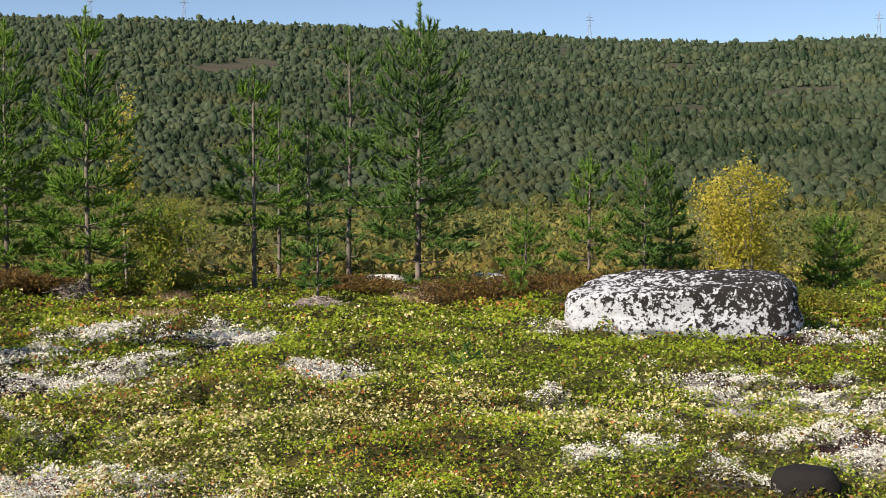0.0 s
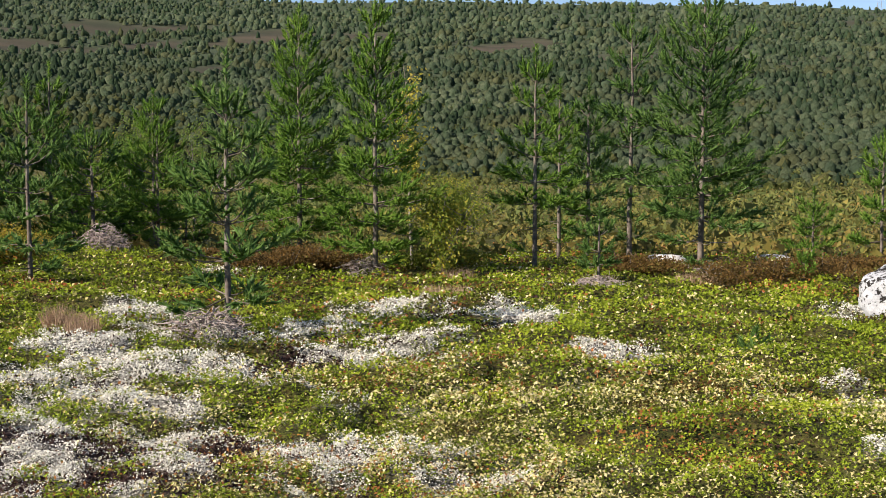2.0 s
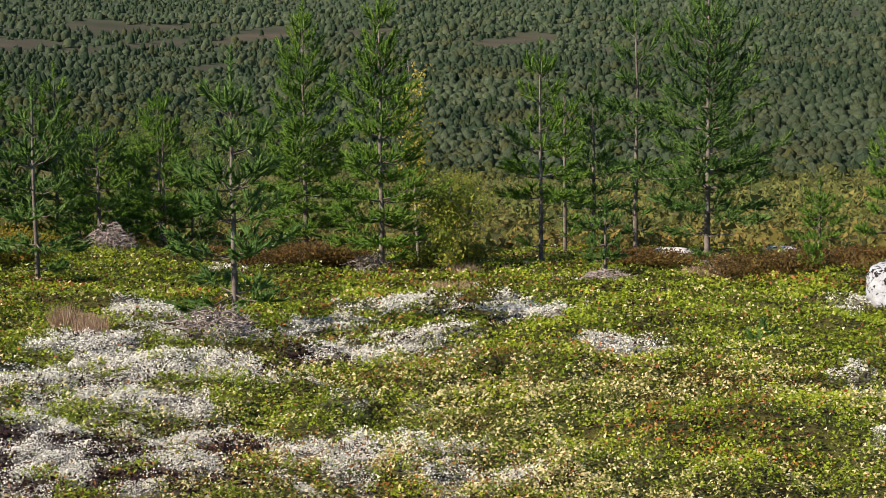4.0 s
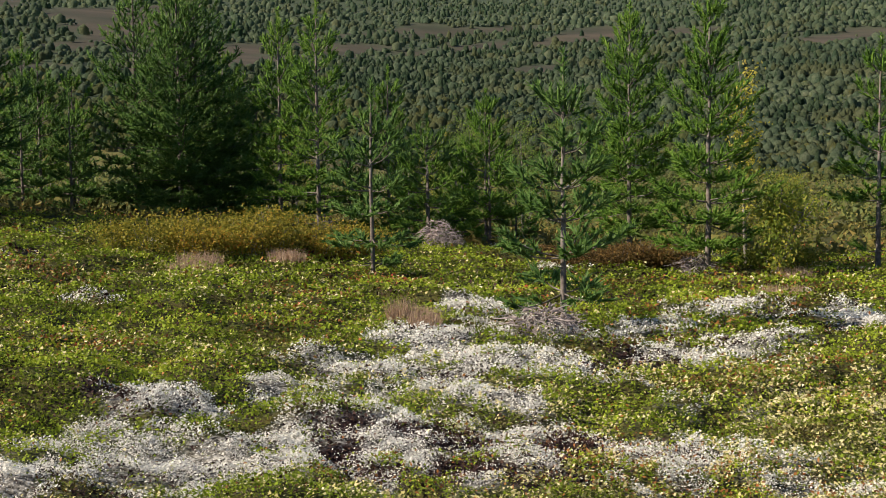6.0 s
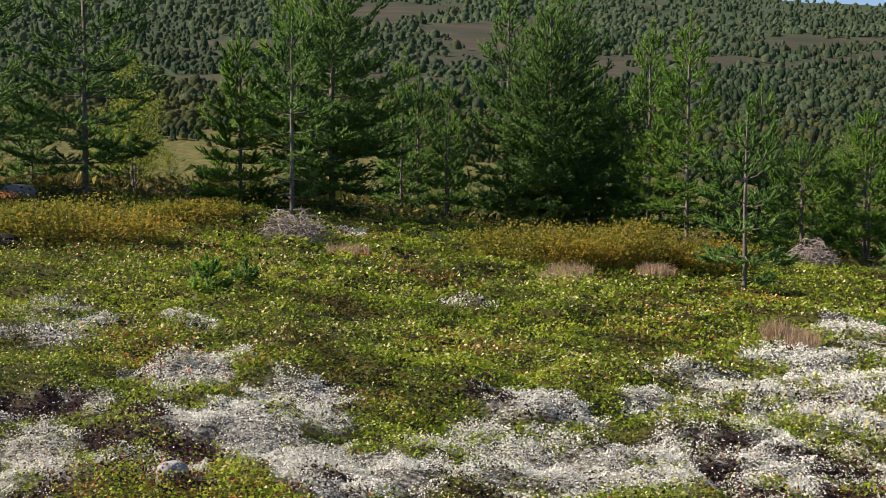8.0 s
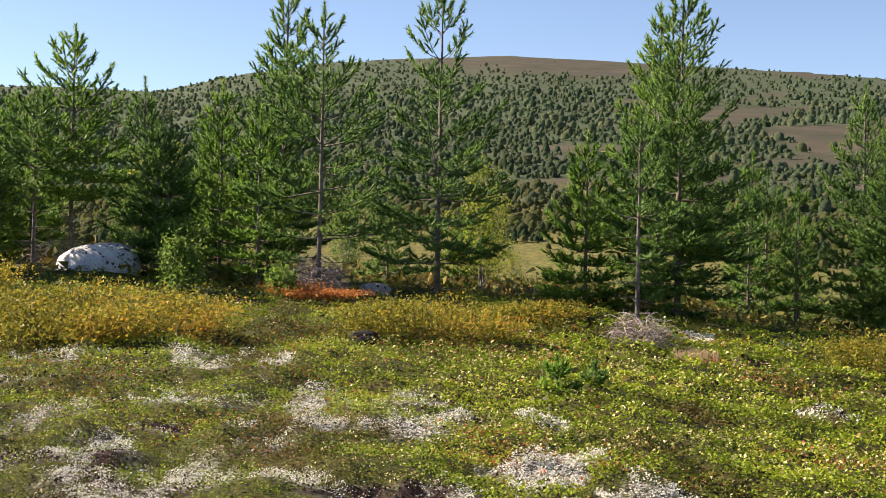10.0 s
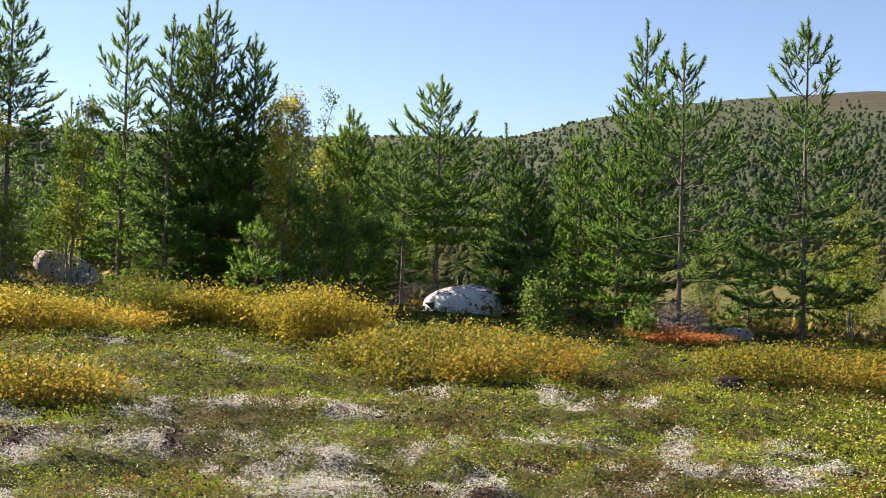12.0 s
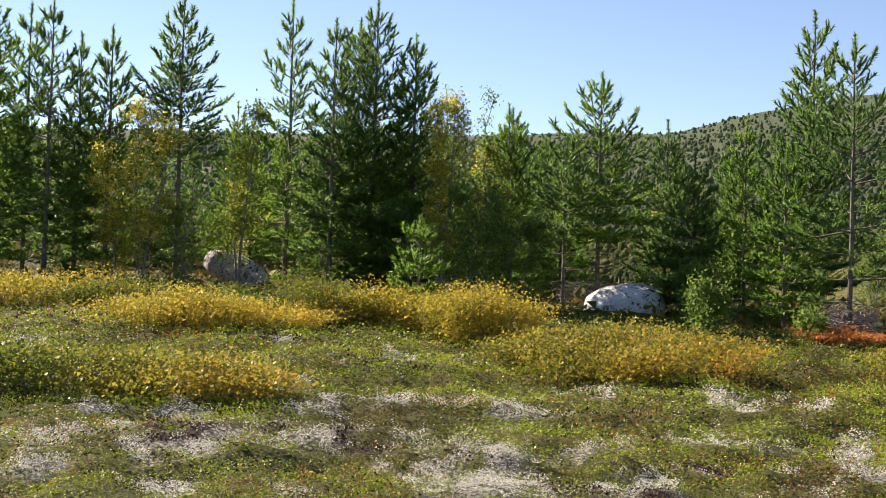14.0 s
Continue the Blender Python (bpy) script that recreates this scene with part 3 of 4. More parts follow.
PINES_FAR_WEST = [
    (-24.60, 7.73, 4.53, 0.93, 0.30, 1.12),
    (-24.02, 6.88, 3.22, 0.68, 0.42, 1.23),
    (-26.45, 7.50, 2.01, 0.62, 0.02, 1.12),
    (-30.41, 8.21, 3.61, 0.86, 0.02, 1.23),
    (-29.64, 7.19, 4.22, 0.84, 0.02, 1.12),
    (-26.72, 6.40, 4.06, 0.72, 0.05, 1.30),
    (-18.66, 3.21, 1.59, 0.49, 0.10, 1.01),
    (-25.46, 4.19, 5.11, 0.77, 0.04, 1.30),
    (-25.77, 3.46, 5.84, 1.11, 0.04, 1.30),
    (-26.31, 3.19, 5.48, 0.93, 0.05, 1.30),
    (-25.36, 2.60, 5.29, 0.76, 0.12, 1.01),
    (-26.93, 1.86, 5.84, 0.78, 0.10, 0.90),
    (-32.47, 1.36, 3.24, 0.82, 0.02, 1.23),
    (-25.79, -0.29, 5.52, 0.80, 0.38, 1.12),
    (-32.47, -1.06, 2.98, 0.82, 0.02, 1.23),
    (-26.43, -1.65, 4.90, 0.67, 0.05, 1.12),
    (-26.89, -2.27, 4.79, 0.68, 0.05, 1.12),
    (-25.84, -2.71, 5.29, 0.81, 0.20, 0.90),
    (-27.28, -3.29, 5.38, 0.82, 0.15, 0.90),
    (-26.19, -3.85, 5.34, 0.93, 0.10, 1.12),
]
for k, row in enumerate(PINES_EAST + PINES_MIDDLE + PINES_WEST + PINES_FAR_WEST):
    tall = "tall" if row[2] > 4 else "young" if row[2] > 1.5 else "knee-high"
    full = "dense dark green" if row[5] > 1 else "sparse light green" if row[5] < 0.75 else "green"
    pine(*row[:3], row[3] * (1.22 if row[0] < -24 else 1.08), *row[4:], 100 + k, f"{tall} Scots pine with {full} needles on the heath")

# the closer wood behind, from three grown trees
BELT_RNG = random.Random(31)
belt = [pine(*polar(79 + 9 * k, 34 + k), 3.8 + 0.4 * k, 0.95, 0.04, 1.0, 190 + k, "dense dark green Scots pine in the wood behind", tuft=8) for k in range(3)]
for k in range(14):
    az = 79 + 25 * (k + BELT_RNG.random()) / 14
    d = BELT_RNG.uniform(33, 44)
    px, py = polar(az, d)
    m = pose(px, py, at(px, py) - 0.03, 0, 0, BELT_RNG.uniform(0, 360)) @ Matrix.Scale(BELT_RNG.uniform(0.6, 1.05), 4)
    tree_copy = copy_thing(belt[k % 3], m)
for k in range(3):
    az, d = 27 + 21 * (k + BELT_RNG.random()) / 3, BELT_RNG.uniform(29, 40)
    px, py = polar(az, d)
    copy_thing(belt[k % 3], pose(px, py, at(px, py) - 0.03, 0, 0, BELT_RNG.uniform(0, 360)) @ Matrix.Scale(BELT_RNG.uniform(0.45, 0.7), 4))

# x, y, height, radius, bare part, density, leaf colour
BIRCHES = [
    (-4.56, 19.47, 3.28, 0.36, 0.15, 0.50, 2),
    (-4.01, 18.26, 1.23, 0.59, 0.00, 0.90, 1),
    (4.53, 19.47, 1.69, 0.78, 0.05, 1.00, 2),
    (-20.07, 14.04, 2.43, 0.71, 0.05, 0.90, 1),
    (-23.44, 5.16, 2.18, 0.72, 0.05, 1.40, 0),
    (-23.77, 5.93, 2.08, 0.73, 0.05, 1.40, 0),
    (-23.98, 4.48, 3.87, 0.57, 0.10, 1.30, 2),
    (-29.92, 5.91, 4.67, 0.47, 0.30, 0.40, 0),
    (-24.67, -0.93, 3.37, 0.75, 0.08, 1.30, 2),
    (-24.98, 0.85, 3.31, 0.63, 0.10, 1.30, 1),
    (-24.69, -0.07, 1.58, 0.47, 0.05, 0.50, 1),
    (-18.98, 7.74, 0.89, 0.39, 0.00, 0.80, 0),
    (-18.37, 9.10, 0.56, 0.26, 0.00, 0.60, 0),
    (-7.61, 39.78, 1.48, 1.05, 0.00, 1.00, 1),
    (-15.92, 32.82, 2.39, 1.25, 0.00, 1.00, 1),
    (-14.81, 31.16, 2.97, 1.33, 0.00, 1.00, 0),
    (-13.72, 32.74, 3.20, 1.37, 0.00, 1.00, 0),
    (-28.85, 6.02, 4.51, 0.51, 0.20, 0.40, 0),
    (-24.85, -1.24, 2.52, 0.48, 0.05, 1.20, 2),
    (-20.88, 8.35, 1.02, 0.38, 0.00, 1.00, 0),
    (-20.90, 14.60, 2.41, 0.54, 0.05, 1.10, 1),
    (-26.81, 6.04, 3.17, 0.71, 0.10, 1.00, 1),
]
for k, (bx, by, bh, br, bb, bd, tone) in enumerate(BIRCHES):
    colour = ("green", "green and yellow", "golden yellow")[tone]
    birch(bx, by, bh, br, bb, bd, 300 + k, (BIRCH_GREEN, BIRCH_MIXED, BIRCH_YELLOW)[tone], f"small mountain birch with {colour} autumn leaves")
edge = [birch(*polar(55 + 6 * k, 36 + 3 * k), 2.6, 0.95, 0.1, 0.7, 380 + k, (BIRCH_MIXED, BIRCH_GREEN, BIRCH_MIXED)[k], "bushy mountain birch with green and yellow leaves at the wood's edge") for k in range(3)]
for k in range(15):
    px, py = polar(28 + 68 * (k + BELT_RNG.random()) / 15, BELT_RNG.uniform(30, 46))
    copy_thing(edge[k % 3], pose(px, py, at(px, py) - 0.03, 0, 0, BELT_RNG.uniform(0, 360)) @ Matrix.Scale(BELT_RNG.uniform(0.7, 1.05), 4))

# ---- woods of the hills ----
SCRUB_LEAVES = leafy("valley_scrub_leaves", [(0.0, (0.045, 0.07, 0.022)), (0.4, (0.09, 0.115, 0.035)), (0.75, (0.16, 0.165, 0.045)), (1.0, (0.24, 0.19, 0.05))], 0.7, 0.2, 0.03)

VALLEY_HEATH = leafy("valley_heath_leaves", [(0.0, (0.05, 0.06, 0.018)), (0.35, (0.11, 0.12, 0.03)), (0.7, (0.2, 0.165, 0.045)), (1.0, (0.27, 0.17, 0.06))], 0.7, 0.2, 0.06)


def clouds(C, R, H, count, size, rng):
    """Loose crowns of leaf clumps at C, R wide and H high: count small triangles round each centre."""
    n = len(C) * count
    u = rng.normal(size=(n, 3))
    u /= np.linalg.norm(u, axis=1)[:, None]
    u *= (0.35 + 0.65 * rng.random(n) ** 0.5)[:, None]
    Rn, Hn, S = np.repeat(R, count), np.repeat(H, count), np.repeat(size, count)
    taper = 1 - 0.35 * u[:, 2]
    p = np.repeat(C, count, 0) + u * np.stack([Rn * taper, Rn * taper, Hn], -1)
    t = p[:, None] + rng.normal(size=(n, 3, 3)) * (S * (0.6 + 0.8 * rng.random(n)))[:, None, None]
    return t.reshape(-1, 3), np.arange(n * 3).reshape(-1, 3)


def canopy_material(name, stops):
    """Crowns of the far woods: each clump its own green, with broad drifts along the slope."""
    m, tree, s = material(name, 0.85, 0.1)
    p = place(tree)
    island = tree.nodes.new("ShaderNodeNewGeometry").outputs["Random Per Island"]
    drift, fine, broad = noise_tex(tree, 0.012, 4, 0.6, p), noise_tex(tree, 0.35, 3, 0.6, p), noise_tex(tree, 0.03, 4, 0.6, p)
    pick = node(tree, "ShaderNodeMath")
    pick.operation = "MULTIPLY_ADD"
    pick.inputs[1].default_value = 0.5
    shift = node(tree, "ShaderNodeMath")
    shift.operation = "MULTIPLY_ADD"
    shift.inputs[1].default_value, shift.inputs[2].default_value = 1.6, -0.55
    tree.links.new(fine.outputs["Fac"], shift.inputs[0])
    tree.links.new(island, pick.inputs[0])
    tree.links.new(shift.outputs[0], pick.inputs[2])
    c = ramp(tree, pick.outputs[0], stops).outputs[0]
    dark = ramp(tree, drift.outputs["Fac"], [(0.4, (0.0, 0.0, 0.0)), (0.6, (0.85, 0.85, 0.85))]).outputs[0]
    c = mix(tree, dark, c, mix(tree, 0.6, c, (0.06, 0.1, 0.065)))
    c = mix(tree, ramp(tree, broad.outputs["Fac"], [(0.5, (0.0, 0.0, 0.0)), (0.66, (0.6, 0.6, 0.6))]).outputs[0], c, (0.2, 0.2, 0.09))
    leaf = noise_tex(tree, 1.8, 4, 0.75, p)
    # Darker green where the leaf noise dips, in step with the bump below.
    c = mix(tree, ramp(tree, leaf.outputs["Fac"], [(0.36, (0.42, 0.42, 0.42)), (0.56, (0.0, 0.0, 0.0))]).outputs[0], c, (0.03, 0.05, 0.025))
    tree.links.new(c, s.inputs["Base Color"])
    bump(tree, leaf.outputs["Fac"], s, 1.0, 0.8)
    t = tree.nodes.new("ShaderNodeBsdfTranslucent")
    tree.links.new(c, t.inputs["Color"])
    both = node(tree, "ShaderNodeMixShader", Fac=0.55)
    tree.links.new(s.outputs[0], both.inputs[1])
    tree.links.new(t.outputs[0], both.inputs[2])
    tree.links.new(both.outputs[0], tree.nodes["Material Output"].inputs["Surface"])
    return m


def crowns(x, y, r, tall, pointed, rng):
    """Rounded, lumpy crowns at x, y: r wide and tall high; the pointed ones taper upwards."""
    bm = bmesh.new()
    bmesh.ops.create_icosphere(bm, subdivisions=1, radius=1.0)
    bmesh.ops.delete(bm, geom=[v for v in bm.verts if v.co.z < -0.9], context="VERTS")
    bm.verts.index_update()
    unit = np.array([v.co[:] for v in bm.verts])
    tris = np.array([[v.index for v in face.verts] for face in bm.faces])
    bm.free()
    n, m = len(x), len(unit)
    turn = rng.uniform(0, 6.28, n)
    c, s = np.cos(turn)[:, None], np.sin(turn)[:, None]
    jitter = rng.uniform(0.62, 1.4, (n, m))
    slim = np.where(pointed[:, None], np.clip(0.9 - 0.5 * unit[None, :, 2], 0.1, 1.1), 1.0) * jitter
    px, py = unit[None, :, 0] * slim, unit[None, :, 1] * slim
    v = np.stack([(px * c - py * s) * r[:, None], (px * s + py * c) * r[:, None], unit[None, :, 2] * jitter * tall[:, None]], -1)
    v += np.stack([x, y, land(x, y) + tall * 0.6], -1)[:, None]
    return v.reshape(-1, 3), (tris[None] + (np.arange(n) * m)[:, None, None]).reshape(-1, 3)


def hill_wood():
    """The birch and pine woods of the hillsides, crown beside crown, open where the moor lies bare."""
    rng = np.random.default_rng(7)
    n = 80000
    az, near = rng.uniform(-23, 103, n), np.geomspace(190, 3060, 140)
    d = np.empty(n)
    for a in range(-23, 103):
        here = (az >= a) & (az < a + 1)
        at_az = near[near < np.interp(a + 0.5, RIDGE_AZ, RIDGE_FAR) * 1.01]
        el = np.degrees(np.arctan2(land(-at_az * math.sin(radians(a + 0.5)), at_az * math.cos(radians(a + 0.5)), False) - EYE_HEIGHT, at_az))
        climb = np.maximum.accumulate(el) + np.linspace(0, 0.6, len(el))
        d[here] = np.interp(rng.uniform(climb[0], climb[-1], here.sum()), climb, at_az) * rng.uniform(0.97, 1.03, here.sum())
    x, y = -d * np.sin(np.radians(az)), d * np.cos(np.radians(az))
    keep = 0.3 + 0.5 * fbm(x / 45, y / 45, 91, 4) + 0.1 * rng.normal(size=n) > 0.12 + 0.75 * clearing(x, y)
    x, y, d = x[keep], y[keep], d[keep]
    n = len(x)
    pine_share = fbm(x / 70, y / 70, 95, 3) + 0.16 * rng.normal(size=n)
    pointed = pine_share > 0.6
    r = np.clip(0.32 + 0.00145 * d, 0.6, 1.95) * np.clip(np.exp(0.38 * rng.normal(size=n)), 0.4, 2.0) * np.where(pointed, 0.8, 1.0)
    tall = r * np.where(pointed, rng.uniform(1.2, 1.8, n), rng.uniform(0.8, 1.35, n))
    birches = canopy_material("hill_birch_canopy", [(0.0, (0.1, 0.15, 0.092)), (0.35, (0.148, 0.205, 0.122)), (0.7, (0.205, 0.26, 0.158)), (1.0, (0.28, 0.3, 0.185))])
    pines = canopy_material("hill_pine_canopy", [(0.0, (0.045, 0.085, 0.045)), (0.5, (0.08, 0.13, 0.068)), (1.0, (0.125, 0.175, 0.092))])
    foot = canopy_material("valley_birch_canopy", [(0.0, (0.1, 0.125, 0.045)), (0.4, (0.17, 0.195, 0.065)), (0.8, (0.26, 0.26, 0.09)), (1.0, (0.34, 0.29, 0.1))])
    low = d + 44 * rng.normal(size=n) < np.interp(np.degrees(np.arctan2(-x, y)), [8, 26, 40], [215, 330, 420])
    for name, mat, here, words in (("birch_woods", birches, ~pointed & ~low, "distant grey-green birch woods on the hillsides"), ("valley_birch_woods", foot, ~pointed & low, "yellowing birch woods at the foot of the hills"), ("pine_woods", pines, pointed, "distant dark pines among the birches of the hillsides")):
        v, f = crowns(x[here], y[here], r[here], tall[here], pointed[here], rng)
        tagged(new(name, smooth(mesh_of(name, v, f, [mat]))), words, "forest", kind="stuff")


def valley_scrub():
    rng = np.random.default_rng(8)
    n = 4200
    az, d = rng.uniform(-24, 104, n), np.exp(rng.uniform(math.log(42), math.log(430), n))
    x, y = -d * np.sin(np.radians(az)), d * np.cos(np.radians(az))
    keep = fbm(x / 25, y / 25, 71, 3) > 0.42 - 0.12 * np.clip((d - 90) / 100, 0, 1)
    x, y, d = x[keep], y[keep], d[keep]
    h = rng.uniform(0.45, 1.2, len(x)) * (0.65 + 0.35 * np.clip(d / 120, 0, 3))
    r = h * rng.uniform(0.7, 1.2, len(x))
    v, f = clouds(np.stack([x, y, land(x, y) + h * 0.75], -1), r, h, 44, np.clip(r * 0.11, 0.03, 0.36), rng)
    tagged(new("valley_scrub", mesh_of("valley_scrub", v, f, [SCRUB_LEAVES])), "turning birch and willow scrub on the valley floor", "scrub", kind="stuff")


def valley_heath():
    """Low tufts of heath and grass beyond the brow."""
    rng = np.random.default_rng(9)
    n = 10000
    az, d = rng.uniform(-24, 104, n), np.exp(rng.uniform(math.log(23), math.log(210), n))
    x, y = -d * np.sin(np.radians(az)), d * np.cos(np.radians(az))
    h = rng.uniform(0.06, 0.2, n) * (0.8 + 0.5 * np.clip(d / 60, 0, 2))
    r = h * rng.uniform(1.5, 3.0, n)
    v, f = clouds(np.stack([x, y, land(x, y) + h * 0.5], -1), r, h, 15, np.clip(r * 0.16, 0.025, 0.25), rng)
    tagged(new("valley_heath", mesh_of("valley_heath", v, f, [VALLEY_HEATH])), "ochre and olive heath tufts on the valley floor", "heath", kind="stuff")


hill_wood()
valley_scrub()
valley_heath()


# ---- low heath plants ----
HEATH_GREEN = leafy("heath_leaves_green", [(0.0, (0.08, 0.06, 0.016)), (0.2, (0.1, 0.125, 0.014)), (0.45, (0.2, 0.28, 0.02)), (0.7, (0.3, 0.37, 0.03)), (1.0, (0.38, 0.41, 0.05))], 0.55, 0.25, 0.9, 0.12, 2.0, 0.42)
HEATH_PALE = leafy("heath_leaves_pale_yellow", [(0.0, (0.26, 0.27, 0.06)), (0.35, (0.5, 0.44, 0.17)), (0.7, (0.72, 0.65, 0.4)), (0.85, (0.62, 0.5, 0.22)), (1.0, (0.5, 0.22, 0.06))], 0.4, 0.2, 0.9)
HEATH_RUST = leafy("heath_leaves_rust", [(0.0, (0.1, 0.05, 0.02)), (0.4, (0.24, 0.1, 0.035)), (0.8, (0.38, 0.17, 0.05)), (1.0, (0.42, 0.06, 0.04))], 0.5, 0.25, 0.9)
HEATH_DARK = leafy("heath_twigs_dark", [(0.0, (0.02, 0.012, 0.01)), (0.6, (0.05, 0.026, 0.024)), (1.0, (0.12, 0.07, 0.035))], 0.7, 0.1, 0.9)
LICHEN_PALE = leafy("reindeer_lichen", [(0.0, (0.42, 0.4, 0.33)), (0.3, (0.67, 0.655, 0.585)), (0.8, (0.81, 0.8, 0.735)), (1.0, (0.6, 0.55, 0.42))], 0.95, 0.15, 1.5)


def scatter(n, near, far, rng, weight):
    """n places on the heath, denser close by, thinned by weight(x, y), which runs from 0 to 1."""
    az, d = rng.uniform(-22, 102, n), np.exp(rng.uniform(math.log(near), math.log(far), n))
    x, y = -d * np.sin(np.radians(az)), d * np.cos(np.radians(az))
    keep = rng.random(n) < weight(x, y)
    return x[keep], y[keep], d[keep]


def blades(x, y, z, size, tilt, rng, three=False):
    """One small four-cornered (or three-cornered) leaf at each place; tilt 0 lies flat, 1 points anywhere."""
    n = len(x)
    up = rng.normal(size=(n, 3)) * tilt + np.array([0, 0, 1.0])
    up /= np.linalg.norm(up, axis=1)[:, None]
    u = np.cross(up, rng.normal(size=(n, 3)))
    u /= np.linalg.norm(u, axis=1)[:, None] + 1e-9
    v = np.cross(up, u)
    s = (size * (0.6 + 0.8 * rng.random(n)))[:, None]
    C = np.stack([x, y, z], -1)
    if three:
        verts = np.stack([C - u * s, C + u * s * 0.5 - v * s * 0.8, C + u * s * 0.7 + v * s * 0.7], 1).reshape(-1, 3)
        return verts, np.arange(n * 3).reshape(-1, 3)
    verts = np.stack([C - u * s, C - v * s * 0.6 + up * s * 0.2, C + u * s, C + v * s * 0.6 + up * s * 0.2], 1).reshape(-1, 3)
    return verts, np.arange(n * 4).reshape(-1, 4)


def tone(x, y, seed, scale):
    return fbm(x / scale, y / scale, seed, 3)


def cover(name, mat, n, size, canopy, tilt, weight, seed, label, near=4.8, far=34, three=False):
    rng = np.random.default_rng(seed)
    x, y, d = scatter(n, near, far, rng, weight)
    grow = np.clip(d / 8.5, 0.75, 2.0)
    cushion = 0.6 * value_noise(x / 0.17, y / 0.17, 77) + 0.4 * value_noise(x / 0.07, y / 0.07, 78)
    z = land(x, y) + canopy * (0.25 + 0.75 * rng.random(len(x))) * (0.1 + 2.1 * cushion ** 1.5)
    west = np.clip((np.degrees(np.arctan2(-x, y)) - 52) / 10, 0, 1)
    v, f = blades(x, y, z, size * grow * (1 - 0.25 * west), tilt, rng, three)
    tagged(new(name, mesh_of(name, v, f, [mat])), label, "ground plants", kind="stuff")


PATCH_AZ, PATCH_D = np.arange(-23, 103.05, 0.1), np.geomspace(4.5, 36, 340)
_pa, _pd = np.meshgrid(np.radians(PATCH_AZ), PATCH_D)
PATCHES = lichen(-_pd * np.sin(_pa), _pd * np.cos(_pa))


def patch(x, y):
    """The lichen cover looked up on a fine fan of places, quicker for many plants."""
    i = np.clip(np.log(np.hypot(x, y) / 4.5) / math.log(36 / 4.5) * 339, 0, 339).round().astype(int)
    j = np.clip((np.degrees(np.arctan2(-x, y)) + 23) / 0.1, 0, len(PATCH_AZ) - 1).round().astype(int)
    return PATCHES[i, j]


# azimuth, distance, half width across and along the line of sight
RED_SPOTS = [
    (95.3, 9.40, 0.25, 0.21), (92.5, 10.03, 0.17, 0.19), (87.0, 8.94, 0.23, 0.23), (81.2, 9.11, 0.16, 0.20), (85.4, 14.33, 0.37, 0.42), (64.5, 14.90, 0.32, 0.46), (35.2, 9.14, 0.07, 0.16), (35.5, 9.08, 0.08, 0.16), (32.6, 8.26, 0.14, 0.23), (16.4, 9.54, 0.25, 0.27), (9.7, 9.54, 0.37, 0.32), (-7.4, 14.05, 0.18, 0.40), (10.9, 9.75, 0.38, 0.32),
]


def red_share(x, y):
    """Patches where bearberry has turned red and brown."""
    best = np.zeros(np.shape(x))
    for az, d, across, along in RED_SPOTS:
        cx, cy = polar(az, d)
        s, c = math.sin(radians(az)), math.cos(radians(az))
        u, v = ((x - cx) * c + (y - cy) * s) / across, (-(x - cx) * s + (y - cy) * c) / along
        best = np.maximum(best, 1.3 - np.sqrt(u * u + v * v))
    return np.clip(best, 0, 1)


def pale_share(x, y):
    """Where the yellowing leaves stand thick: on the near knoll, thinner towards the left and farther off."""
    az, d = np.degrees(np.arctan2(-x, y)), np.hypot(x, y)
    east = np.clip((11.5 - d) / 3, 0.1, 1)
    middle = np.clip((16 - d) / 6, 0.1, 0.2)
    west = 0.05 + 0.05 * np.clip((d - 11) / 4, 0, 1)
    m = np.clip((az - 24) / 8, 0, 1)
    w = np.clip((az - 58) / 8, 0, 1)
    share = (east * (1 - m) + middle * m) * (1 - w) + west * w
    return share * np.clip((tone(x, y, 81, 1.6) - 0.3) * 3.5, 0.1, 1)


cover("heath_leaves", HEATH_GREEN, 860000, 0.0112, 0.08, 0.7, lambda x, y: np.clip(1.05 - 1.2 * patch(x, y), 0.04, 1) * np.clip(tone(x, y, 83, 0.26) * 4.5 - 1.2, 0.5, 1), 401, "low mat of green crowberry and lingonberry leaves", far=24, three=True)
cover("pale_leaves", HEATH_PALE, 1150000, 0.0118, 0.095, 0.6, lambda x, y: np.clip(1.0 - 1.1 * patch(x, y), 0.03, 1) * pale_share(x, y) * np.clip(tone(x, y, 84, 0.22) * 3 - 0.9, 0.06, 1) * 0.85, 402, "yellowing bilberry leaves over the green mat", far=22, three=True)
cover("rust_leaves", HEATH_RUST, 220000, 0.0125, 0.09, 0.8, lambda x, y: np.clip(1.0 - 0.7 * patch(x, y), 0.1, 1) * np.clip(np.maximum((tone(x, y, 85, 1.1) - 0.57) * 7, 0.9 * red_share(x, y)), 0.06, 1), 403, "rust-red bearberry leaves between the green")
cover("dark_twigs", HEATH_DARK, 700000, 0.014, 0.05, 1.0, lambda x, y: np.clip((tone(x, y, 86, 0.6) - 0.52) * 7, 0.02, 1) * 0.15 + 0.7 * peat(x, y) * np.clip(patch(x, y) * 3, 0, 1), 404, "dark crowberry twigs in hollows of the mat", far=22, three=True)
cover("reindeer_lichen", LICHEN_PALE, 3600000, 0.0072, 0.07, 0.6, lambda x, y: np.clip(patch(x, y) * 2.6 - 0.6, 0, 1) * np.clip(tone(x, y, 87, 0.13) * 3 - 0.75, 0.06, 1) * (1 - 0.93 * peat(x, y)), 405, "whitish cushions of reindeer lichen", far=24, three=True)


